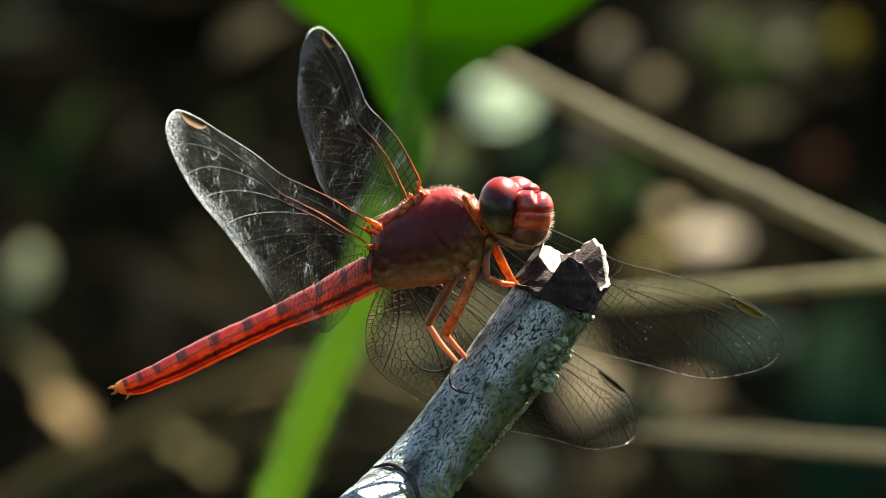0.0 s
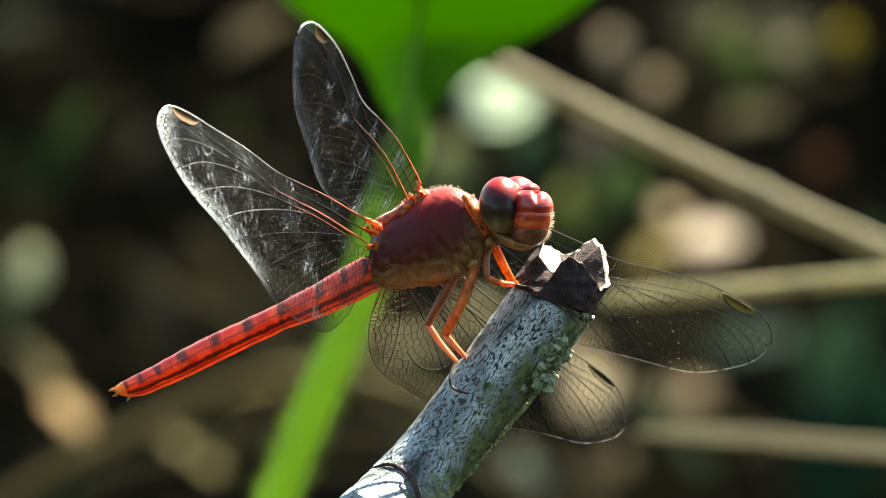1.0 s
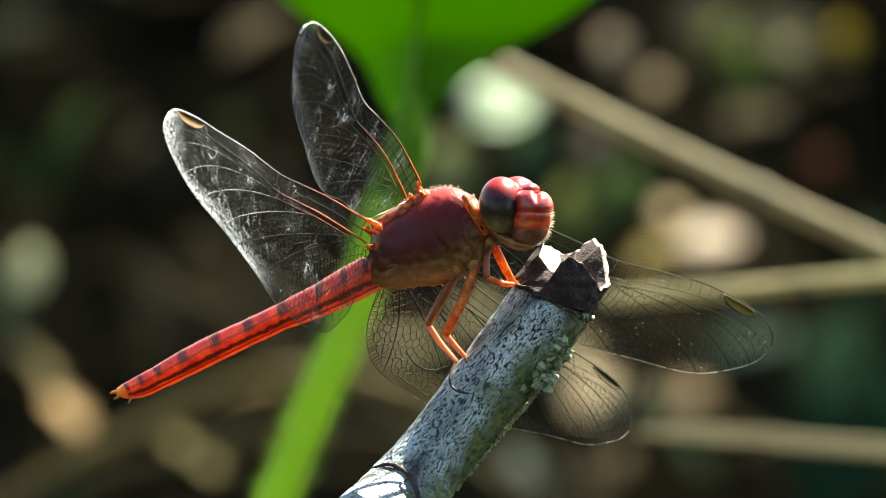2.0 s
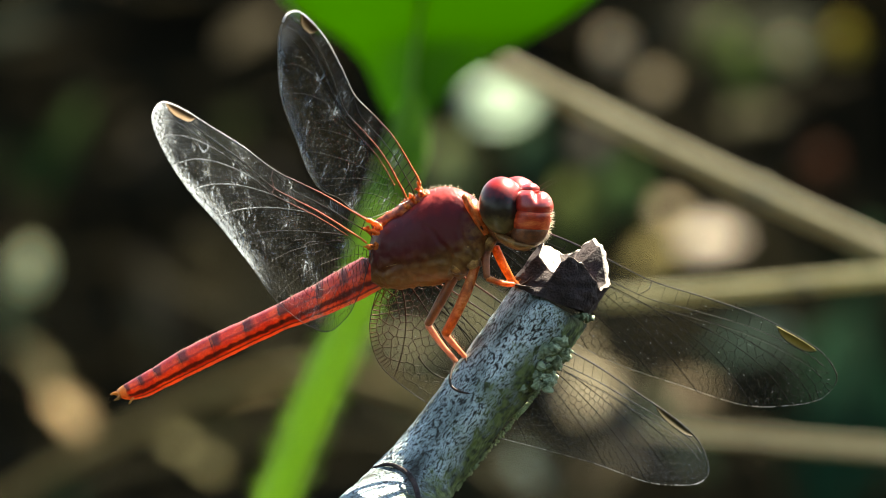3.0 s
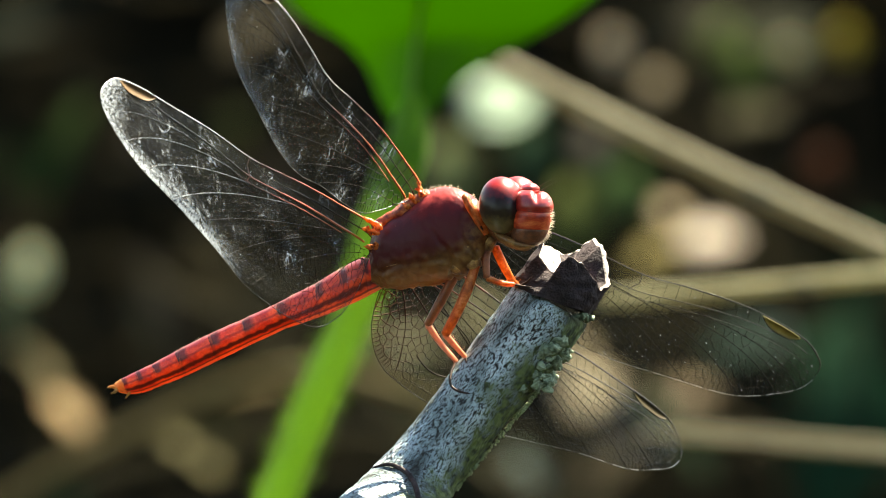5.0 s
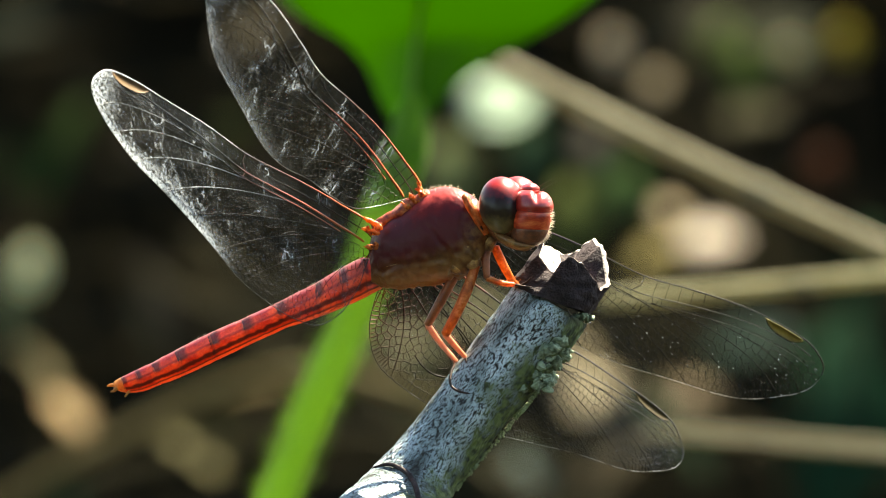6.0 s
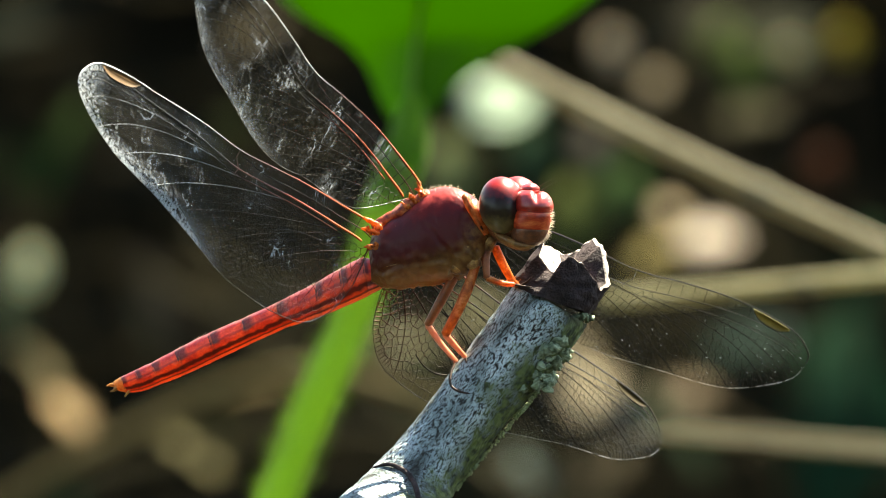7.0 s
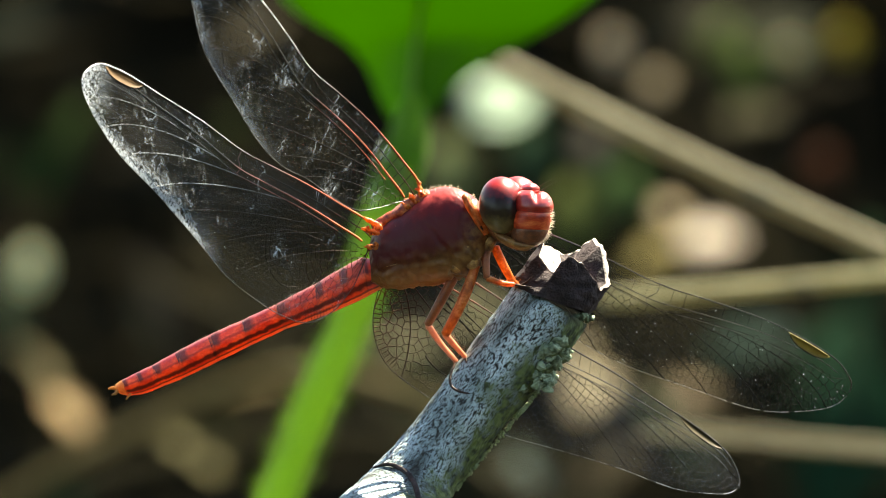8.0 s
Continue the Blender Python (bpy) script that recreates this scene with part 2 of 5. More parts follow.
# pale outer stops paint sunlight on the hind wing's outer veins
LITVEIN = along("lit_outer_vein", (1, 0, 0), [(0.0, (0.03, 0.012, 0.009)), (0.50, (0.03, 0.025, 0.022)), (0.72, (0.09, 0.09, 0.09)), (1.0, (0.34, 0.35, 0.36))],
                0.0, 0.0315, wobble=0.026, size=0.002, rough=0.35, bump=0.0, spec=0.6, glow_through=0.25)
FARVEIN = along("dark_lead_vein", (1, 0, 0), [(0.0, (0.55, 0.13, 0.05)), (0.20, (0.30, 0.07, 0.03)), (0.34, (0.03, 0.018, 0.012)), (1.0, (0.02, 0.017, 0.013))],
                0.0, 0.0315, wobble=0.003, size=0.002, rough=0.32, bump=0.0, spec=0.55)
# the whitish outer half is the leading edge's gloss, put into its colour
GLINTVEIN = along("glint_vein", (1, 0, 0), [(0.0, (0.62, 0.13, 0.02)), (0.25, (0.38, 0.07, 0.025)), (0.40, (0.12, 0.04, 0.025)), (0.50, (0.10, 0.06, 0.05)), (0.62, (0.42, 0.40, 0.38)), (1.0, (0.80, 0.80, 0.80))],
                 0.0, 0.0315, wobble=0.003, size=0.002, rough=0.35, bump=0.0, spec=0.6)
MAINVEIN = along("main_vein", (1, 0, 0), [(0.0, (0.66, 0.15, 0.025)), (0.26, (0.40, 0.075, 0.03)), (0.42, (0.22, 0.05, 0.03)), (0.58, (0.014, 0.010, 0.008)), (1.0, (0.012, 0.010, 0.009))],
                 0.0, 0.0315, wobble=0.003, size=0.002, rough=0.4, bump=0.0, spec=0.5)
# pale beads along the margin are glints held in the colour stops
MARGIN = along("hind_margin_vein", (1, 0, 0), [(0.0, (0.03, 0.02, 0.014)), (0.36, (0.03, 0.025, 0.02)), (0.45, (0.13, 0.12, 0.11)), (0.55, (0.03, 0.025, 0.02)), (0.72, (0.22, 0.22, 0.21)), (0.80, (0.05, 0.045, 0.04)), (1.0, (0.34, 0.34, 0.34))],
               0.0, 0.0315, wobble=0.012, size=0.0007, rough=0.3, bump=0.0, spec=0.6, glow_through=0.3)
STIG = {}
for key, c in (("nf", (0.075, 0.05, 0.025)), ("nh", (0.20, 0.125, 0.065)), ("ff", (0.20, 0.175, 0.065)), ("fh", (0.06, 0.045, 0.018))):
    STIG[key] = surface("pterostigma", [(0.3, tuple(x * 0.75 for x in c)), (0.7, c)], 0.0008, rough=0.5, glow_through=0.4, spec=0.15)
THORAX = along("thorax_cuticle", (-0.25, 0, 0.97), [(0.0, (0.85, 0.32, 0.10)), (0.14, (0.42, 0.20, 0.055)), (0.32, (0.27, 0.135, 0.04)), (0.45, (0.12, 0.042, 0.018)), (0.56, (0.085, 0.012, 0.017)), (0.80, (0.095, 0.012, 0.016)), (0.92, (0.17, 0.014, 0.014)), (1.0, (0.40, 0.05, 0.045))],
               -0.0035, 0.0038, wobble=0.0016, size=0.0007, rough=0.36, bump=0.14, spec=0.35, glow_through=0.3)
PLATE = surface("side_plate", [(0.3, (0.07, 0.026, 0.010)), (0.5, (0.26, 0.12, 0.035)), (0.7, (0.58, 0.32, 0.10))], 0.0006, rough=0.4, bump=0.6, spec=0.4)
ORANGE = surface("orange_cuticle", [(0.3, (0.34, 0.08, 0.016)), (0.55, (0.68, 0.20, 0.04)), (0.7, (0.86, 0.38, 0.12))], 0.0005, rough=0.33, bump=0.5, glow_through=0.5)
RIDGE = surface("ridge_cuticle", [(0.35, (0.14, 0.02, 0.012)), (0.55, (0.42, 0.08, 0.02)), (0.7, (0.75, 0.25, 0.08))], 0.0005, rough=0.3, bump=0.6, glow_through=0.25)
JOINT = surface("joint_cuticle", [(0.36, (0.24, 0.05, 0.014)), (0.5, (0.76, 0.20, 0.03)), (0.7, (0.92, 0.44, 0.12))], 0.0003, rough=0.25, bump=0.6, glow_through=0.5)
BROWNLEG = surface("brown_cuticle", [(0.3, (0.16, 0.04, 0.012)), (0.7, (0.34, 0.09, 0.02))], 0.0006, rough=0.38, bump=0.25)
PINKLEG = surface("pale_shin", [(0.3, (0.62, 0.22, 0.12)), (0.7, (0.80, 0.36, 0.20))], 0.0005, rough=0.35, bump=0.25, glow_through=0.3)
ABDO = abdomen_material()
TAIL = surface("tail_tip", [(0.3, (0.40, 0.14, 0.03)), (0.7, (0.75, 0.42, 0.10))], 0.0006, rough=0.35, glow_through=0.4)
EYEMAT = along("compound_eye", (0.1, 0, 0.99), [(0.0, (0.26, 0.19, 0.07)), (0.24, (0.15, 0.105, 0.04)), (0.40, (0.035, 0.022, 0.011)), (0.54, (0.013, 0.006, 0.006)), (0.66, (0.020, 0.002, 0.003)), (0.76, (0.12, 0.003, 0.003)), (1.0, (0.30, 0.008, 0.006))],
               -0.0018, 0.0027, wobble=0.0011, size=0.00035, rough=0.35, coat=0.5, bump=0.02, spec=0.05)
gloss = EYEMAT.node_tree.nodes["Principled BSDF"].inputs
gloss["Coat Weight"].default_value, gloss["Coat Roughness"].default_value = 0.8, 0.30
LIP = surface("brown_lip", [(0.3, (0.20, 0.08, 0.025)), (0.7, (0.56, 0.30, 0.10))], 0.0005, rough=0.35, bump=0.4, glow_through=0.35)
REDFACE = surface("red_face", [(0.3, (0.28, 0.008, 0.006)), (0.7, (0.46, 0.022, 0.010))], 0.0008, rough=0.3, bump=0.12, coat=1.0, glow_through=0.1, spec=0.1, coat_rough=0.32, coat_ior=1.75)
ORFACE = surface("orange_face", [(0.3, (0.34, 0.018, 0.008)), (0.5, (0.62, 0.07, 0.02)), (0.7, (0.80, 0.20, 0.06))], 0.0007, rough=0.32, bump=0.3, coat=0.5, glow_through=0.3, stretch=(2.2, 1.0, 0.5))
MOUTH = surface("brown_mouth", [(0.3, (0.07, 0.022, 0.011)), (0.7, (0.22, 0.07, 0.025))], 0.0006, rough=0.32, bump=0.5)
AMBER = surface("amber_jaw", [(0.3, (0.45, 0.22, 0.07)), (0.7, (0.78, 0.48, 0.20))], 0.0008, rough=0.35, bump=0.2, glow_through=0.45)
HAIR = surface("pale_hair", [(0.3, (0.80, 0.66, 0.50)), (0.7, (0.90, 0.78, 0.62))], 0.0005, rough=0.4, bump=0, glow_through=0.4)
DARKHAIR = surface("dark_hair", [(0.3, (0.02, 0.011, 0.009)), (0.7, (0.05, 0.025, 0.015))], 0.0005, rough=0.5, bump=0, spec=0.2)
BARK = surface("lichened_bark", [(0.30, (0.05, 0.056, 0.05)), (0.39, (0.26, 0.325, 0.335)), (0.50, (0.50, 0.60, 0.63)), (0.70, (0.78, 0.87, 0.90))], 0.0022, rough=0.85, bump=1.0,
               fine=9, stretch=(1.0, 1.0, 2.6), speck=((14000, 0.56, (0.07, 0.068, 0.06)), (7600, 0.56, (0.026, 0.024, 0.022)), (4600, 0.60, (0.016, 0.014, 0.012)), (2300, 0.64, (0.030, 0.027, 0.022))), turn=0.64)
DARKBARK = surface("dark_bark", [(0.32, (0.018, 0.012, 0.011)), (0.52, (0.036, 0.025, 0.025)), (0.74, (0.085, 0.062, 0.060))], 0.0012, rough=0.85, bump=1.0, fine=7, spec=0.2)
PALEWOOD = surface("broken_wood", [(0.3, (0.24, 0.19, 0.155)), (0.7, (0.52, 0.46, 0.40))], 0.0012, rough=0.85, bump=0.9, fine=6)
overlay(THORAX, (0.9, 0, -0.45), 0.0026, 0.0040, 0.0030, 0.0024, ((0.06, 0.022, 0.010), (0.34, 0.19, 0.065)), 0.75)
overlay(BARK, (0.8, 0, -0.6), 0.0120, 0.0142, 0.007, 0.0022, ((0.018, 0.026, 0.007), (0.14, 0.175, 0.045)), 0.97)
# dark brown-green below the broken end, its shade put into the bark colour
overlay(BARK, (0.62, 0, 0.78), 0.0040, 0.0062, 0.007, 0.0018, ((0.02, 0.018, 0.012), (0.09, 0.085, 0.05)), 0.95)
LICHEN = surface("crust_lichen", [(0.3, (0.075, 0.10, 0.045)), (0.7, (0.42, 0.49, 0.32))], 0.0005, rough=0.9, bump=0.9)
MOSS = surface("green_algae", [(0.3, (0.10, 0.14, 0.04)), (0.7, (0.34, 0.38, 0.20))], 0.0008, rough=0.95, bump=0.8)
LEAFGREEN = surface("leaf_green", [(0.3, (0.04, 0.10, 0.006)), (0.7, (0.07, 0.155, 0.01))], 0.008, rough=0.6, spec=0.15, bump=0.15, glow_through=0.62, through_col=(0.095, 0.21, 0.005))
STEMGREEN = surface("stem_green", [(0.3, (0.13, 0.20, 0.035)), (0.7, (0.19, 0.27, 0.055))], 0.004, rough=0.5, bump=0.3, glow_through=0.52, through_col=(0.45, 0.67, 0.10), spec=0.25, stretch=(1, 1, 5), turn=0.5)
PETIOLE = surface("leaf_sheath", [(0.3, (0.09, 0.16, 0.02)), (0.7, (0.14, 0.23, 0.04))], 0.004, rough=0.5, bump=0.3, glow_through=0.55, through_col=(0.46, 0.72, 0.09), spec=0.1)
STRAW = surface("dry_straw", [(0.3, (0.17, 0.15, 0.095)), (0.7, (0.26, 0.235, 0.155))], 0.006, rough=0.7, bump=0.3, glow_through=0.4, through_col=(0.30, 0.27, 0.18), spec=0.1)
PALESTRAW = surface("pale_straw", [(0.3, (0.22, 0.20, 0.12)), (0.5, (0.34, 0.31, 0.19)), (0.7, (0.46, 0.42, 0.27))], 0.006, rough=0.7, bump=0.3, glow_through=0.4, through_col=(0.42, 0.39, 0.24), spec=0.1)
# soil and litter near black: the background's shade is put into their colour
SOIL = surface("shaded_soil", [(0.3, (0.004, 0.003, 0.0015)), (0.55, (0.010, 0.0085, 0.005)), (0.8, (0.024, 0.020, 0.012))], 0.06, rough=0.95, bump=0.8, fine=12, spec=0.0)
DRYDARK = surface("shaded_litter", [(0.3, (0.008, 0.0068, 0.004)), (0.7, (0.033, 0.027, 0.016))], 0.02, rough=0.8, bump=0.3, spec=0.0)
OLIVESTRAW = surface("olive_straw", [(0.3, (0.12, 0.10, 0.045)), (0.7, (0.19, 0.155, 0.075))], 0.006, rough=0.8, bump=0.3, glow_through=0.4, spec=0.05)
# dark copy of the straw, with the undergrowth's shade in its colour
SHADEDSTRAW = surface("shaded_straw", [(0.3, (0.030, 0.026, 0.012)), (0.7, (0.055, 0.046, 0.024))], 0.006, rough=0.8, bump=0.3, glow_through=0.3, spec=0.05)
BUSHGREEN = surface("bush_leaf", [(0.3, (0.03, 0.07, 0.012)), (0.7, (0.06, 0.11, 0.02))], 0.03, rough=0.5, bump=0.2, glow_through=0.25)
WOOD = surface("branch_wood", [(0.3, (0.08, 0.06, 0.045)), (0.7, (0.18, 0.14, 0.10))], 0.02, rough=0.9, bump=0.6)


# ---- mesh helpers ----
def part(name, bm, material, parent=None, label="", at=None):
    """Link a bmesh as one mesh object under a thing or part. at: pivot, to which the mesh is shifted back."""
    if at is not None:
        bmesh.ops.translate(bm, verts=bm.verts, vec=-Vector(at))
    me = bpy.data.meshes.new(name)
    bm.to_mesh(me)
    bm.free()
    for m in material if isinstance(material, (list, tuple)) else [material]:
        me.materials.append(m)
    for f in me.polygons:
        f.use_smooth = True
    ob = new(name, me)
    if parent is not None:
        ob.parent = parent
    if label:
        tagged(ob, label)
    return ob


def spline(rows, per, dims=3):
    """Smooth curve through the rows, even where their spacing varies much."""
    rows = [np.array(r, float) for r in rows]
    n = len(rows)
    gap = [max(np.linalg.norm(rows[i + 1][:dims] - rows[i][:dims]), 1e-9) for i in range(n - 1)]
    rate = []
    for i in range(n):
        if i == 0:
            rate.append((rows[1] - rows[0]) / gap[0])
        elif i == n - 1:
            rate.append((rows[-1] - rows[-2]) / gap[-1])
        else:
            a, b = gap[i - 1], gap[i]
            rate.append(((rows[i] - rows[i - 1]) / a * b + (rows[i + 1] - rows[i]) / b * a) / (a + b))
    out = []
    for i in range(n - 1):
        for k in range(per):
            t = k / per
            h = (2 * t ** 3 - 3 * t * t + 1, t ** 3 - 2 * t * t + t, -2 * t ** 3 + 3 * t * t, t ** 3 - t * t)
            out.append(h[0] * rows[i] + h[1] * gap[i] * rate[i] + h[2] * rows[i + 1] + h[3] * gap[i] * rate[i + 1])
    out.append(rows[-1])
    return out


def write_skin(bm, faces):
    """UV map 'skin': along the part, and round it from the top over the near side."""
    lay = bm.loops.layers.uv.new("skin")
    for f, quad in faces:
        for lp, c in zip(f.loops, quad):
            lp[lay].uv = c


def hull(rows, per=6, ring=24, power=1.0, slot=None, caps=True, rough=0.0, grain=0.001, origin=None):
    """Loft through cross-sections: rows of (a1, b1, a2, b2, y, half): the two outer edges on the grid, depth and half depth in mm."""
    bm = bmesh.new()
    secs, rings = spline(rows, per, 4), []
    for s in secs:
        y, hd = s[4] * 0.001, s[5] * 0.001
        e1, e2 = site(s[0], s[1], y), site(s[2], s[3], y)
        c, h = (e1 + e2) / 2, (e1 - e2) / 2
        vs = []
        for j in range(ring):
            th = 2 * math.pi * j / ring
            co, si = math.cos(th), math.sin(th)
            co, si = math.copysign(abs(co) ** power, co), math.copysign(abs(si) ** power, si)
            q = c + h * co + Vector((0, -hd * si, 0))
            if rough:
                d = (q - c).normalized()
                q += d * rough * (noise.noise(q / grain) + 0.5 * noise.noise(q / grain * 2.3))
            if origin is not None:
                q = q - origin
            vs.append(bm.verts.new(q))
        rings.append(vs)
    skins, top = [], len(rings) - 1
    for i in range(len(rings) - 1):
        for j in range(ring):
            f = bm.faces.new((rings[i][j], rings[i][(j + 1) % ring], rings[i + 1][(j + 1) % ring], rings[i + 1][j]))
            skins.append((f, ((i / top, j / ring), (i / top, (j + 1) / ring), ((i + 1) / top, (j + 1) / ring), ((i + 1) / top, j / ring))))
            if slot:
                f.material_index = slot(i / (len(rings) - 1), (j + 0.5) / ring)
    write_skin(bm, skins)
    if caps:
        for r, flip in ((rings[0], False), (rings[-1], True)):
            mid = bm.verts.new(sum((v.co for v in r), Vector()) / ring)
            for j in range(ring):
                t = (mid, r[(j + 1) % ring], r[j])
                f = bm.faces.new(t if not flip else t[::-1])
                if slot:
                    f.material_index = slot(0.0 if not flip else 1.0, (j + 0.5) / ring)
    bmesh.ops.recalc_face_normals(bm, faces=bm.faces)
    return bm


def tube(points, radii, ring=10, per=5, rough=0.0, grain=0.01, bm=None):
    """Round limb through 3D points with radii, in metres, with rounded ends."""
    bm = bm or bmesh.new()
    rows = spline([(*p, r) for p, r in zip(points, radii)], per)
    rings, prev = [], None
    for i, s in enumerate(rows):
        a, b = np.array(rows[max(i - 1, 0)][:3]), np.array(rows[min(i + 1, len(rows) - 1)][:3])
        d = Vector(b - a).normalized()
        u = d.orthogonal().normalized() if prev is None else (prev - d * prev.dot(d)).normalized()
        prev, w, vs = u, d.cross(u), []
        for j in range(ring):
            th = 2 * math.pi * j / ring
            n = u * math.cos(th) + w * math.sin(th)
            q = Vector(s[:3]) + n * max(s[3], 1e-6)
            if rough:
                q += n * rough * noise.noise(q / grain)
            vs.append(bm.verts.new(q))
        rings.append(vs)
    for i in range(len(rings) - 1):
        for j in range(ring):
            bm.faces.new((rings[i][j], rings[i][(j + 1) % ring], rings[i + 1][(j + 1) % ring], rings[i + 1][j]))
    for r, s, sg in ((rings[0], rows[0], -1), (rings[-1], rows[-1], 1)):
        a, b = (rows[0], rows[1]) if sg < 0 else (rows[-2], rows[-1])
        d = Vector(np.array(b[:3]) - np.array(a[:3])).normalized() * sg
        tip = bm.verts.new(Vector(s[:3]) + d * s[3] * 0.6)
        for j in range(ring):
            t = (r[j], r[(j + 1) % ring], tip)
            bm.faces.new(t if sg > 0 else t[::-1])
    return bm


def blob(centre, radii, turn=None, seg=24, rings=16, rough=0.0, grain=0.001, bm=None):
    """Ellipsoid in metres, optionally turned and uneven."""
    bm2 = bmesh.new()
    bmesh.ops.create_uvsphere(bm2, u_segments=seg, v_segments=rings, radius=1.0)
    for v in bm2.verts:
        n = v.co.copy()
        q = Vector((n.x * radii[0], n.y * radii[1], n.z * radii[2]))
        if turn is not None:
            q = turn @ q
        q += Vector(centre)
        if rough:
            q += n * rough * noise.noise(q / grain)
        v.co = q
    if bm is None:
        return bm2
    me = bpy.data.meshes.new("tmp")
    bm2.to_mesh(me)
    bm2.free()
    bm.from_mesh(me)
    bpy.data.meshes.remove(me)
    return bm


def hairs(bm, spots, length, radius, seed, spread=0.35):
    """Fine bristles at (place, direction) pairs."""
    rnd = random.Random(seed)
    for p, d in spots:
        d = (d + Vector((rnd.uniform(-1, 1), rnd.uniform(-1, 1), rnd.uniform(-1, 1))) * spread).normalized()
        u = d.orthogonal().normalized()
        w = d.cross(u)
        base = [bm.verts.new(p + (u * math.cos(a) + w * math.sin(a)) * radius) for a in (0, 2.09, 4.19)]
        tip = bm.verts.new(p + d * length * rnd.uniform(0.6, 1.2))
        for i in range(3):
            bm.faces.new((base[i], base[(i + 1) % 3], tip))
    return bm


# ---- the dragonfly: fitted turns of the wings (seconds, degrees), plans in units of the span ----
TURN_NH = [(0.0, -99.5, -18.1, -118.0), (0.5, -95.3, -18.4, -119.4), (1.0, -97.2, -18.8, -119.6), (1.4, -97.2, -18.8, -119.6), (1.5, -95.3, -18.5, -119.2), (1.6, -97.8, -18.2, -118.4), (1.7, -99.7, -18.0, -117.9), (2.3, -97.1, -18.6, -119.4), (2.8, -95.5, -19.0, -120.4), (3.0, -95.8, -19.3, -120.6), (3.5, -96.7, -19.5, -121.2), (3.75, -98.1, -20.9, -124.0), (4.0, -99.0, -22.0, -126.1), (4.5, -96.9, -22.5, -127.8), (4.7, -96.1, -22.6, -128.6), (6.0, -93.9, -23.9, -131.6), (6.5, -99.7, -24.6, -132.5), (7.0, -100.5, -24.9, -133.5), (7.5, -102.8, -25.0, -132.5), (8.0, -99.0, -24.8, -133.0)]
TURN_NF = [(0.0, -124.2, -22.6, -101.2), (0.5, -121.5, -23.1, -102.1), (1.0, -120.9, -23.4, -102.5), (1.4, -120.9, -23.4, -102.5), (1.5, -117.7, -23.9, -102.5), (1.6, -121.6, -23.1, -101.7), (1.7, -124.5, -22.5, -101.1), (2.3, -123.6, -23.6, -102.8), (2.8, -123.1, -24.3, -103.8), (3.0, -120.6, -24.8, -104.6), (3.5, -117.8, -25.5, -106.2), (3.75, -116.9, -27.3, -108.8), (4.0, -116.1, -28.5, -110.8), (4.5, -115.8, -29.1, -112.1), (4.7, -116.1, -29.3, -112.2), (6.0, -125.1, -30.3, -114.6), (6.5, -124.6, -31.1, -115.8), (7.0, -124.2, -30.9, -116.5), (7.5, -124.8, -30.8, -115.4), (8.0, -117.4, -31.7, -118.2)]
TURN_FF = [(0.0, -43.4, 10.6, 41.4), (0.5, -41.6, 10.2, 42.7), (1.0, -40.2, 10.0, 43.3), (1.5, -39.0, 10.0, 43.2), (1.7, -39.0, 10.0, 43.2), (2.8, -42.1, 11.8, 39.1), (2.9, -41.1, 13.3, 33.9), (3.0, -39.9, 15.2, 27.5), (3.5, -40.2, 15.0, 29.1), (4.0, -38.4, 13.3, 32.9), (4.5, -39.9, 13.5, 32.6), (4.7, -39.9, 13.5, 32.6), (6.0, -41.0, 13.9, 31.6), (6.5, -41.1, 13.4, 32.7), (7.0, -38.6, 12.5, 35.3), (7.4, -38.1, 12.7, 34.6), (7.5, -37.6, 14.6, 26.4), (7.6, -38.0, 16.1, 22.7), (8.0, -38.0, 16.1, 22.7)]
TURN_FH = [(0.0, -77.9, 20.1, 51.6), (0.5, -77.1, 19.6, 52.7), (1.0, -79.2, 19.0, 54.1), (1.5, -79.1, 19.6, 53.1), (1.7, -79.1, 19.6, 53.1), (2.8, -72.2, 21.4, 48.5), (2.9, -80.3, 24.0, 42.5), (3.0, -90.7, 26.1, 34.5), (3.5, -91.4, 25.4, 37.1), (4.0, -90.2, 23.5, 42.3), (4.5, -87.5, 23.5, 42.4), (4.7, -87.5, 23.5, 42.4), (6.0, -85.6, 23.8, 41.6), (6.5, -86.0, 23.4, 42.9), (7.0, -85.7, 21.7, 47.3), (7.4, -85.7, 22.1, 46.4), (7.5, -96.7, 26.6, 31.4), (7.6, -101.4, 27.7, 24.8), (8.0, -101.4, 27.7, 24.8)]
FORE_PLAN = [(0.003, -0.005), (0.122, -0.008), (0.251, -0.004), (0.380, 0.011), (0.514, 0.030), (0.628, 0.026), (0.748, 0.024), (0.849, 0.032), (0.942, 0.049), (0.990, 0.072), (1.007, 0.096), (0.989, 0.135), (0.932, 0.167), (0.831, 0.201), (0.679, 0.214), (0.533, 0.224), (0.414, 0.214), (0.304, 0.183), (0.208, 0.165), (0.108, 0.134), (0.037, 0.067), (0.004, 0.031)]
HIND_PLAN = [(-0.000, 0.010), (0.120, 0.009), (0.251, 0.015), (0.362, 0.026), (0.468, 0.035), (0.603, 0.029), (0.753, 0.032), (0.852, 0.034), (0.939, 0.047), (0.983, 0.078), (0.997, 0.111), (0.977, 0.146), (0.924, 0.177), (0.830, 0.214), (0.680, 0.240), (0.538, 0.272), (0.397, 0.303), (0.281, 0.308), (0.181, 0.304), (0.077, 0.283), (0.013, 0.227), (-0.014, 0.147), (-0.007, 0.064)]
ROOTS = {'nf': (742.4, 334.4), 'nh': (667.0, 396.9), 'ff': (798.9, 363.9), 'fh': (720.2, 421.6)}
SPAN = (842.8, 785.5)
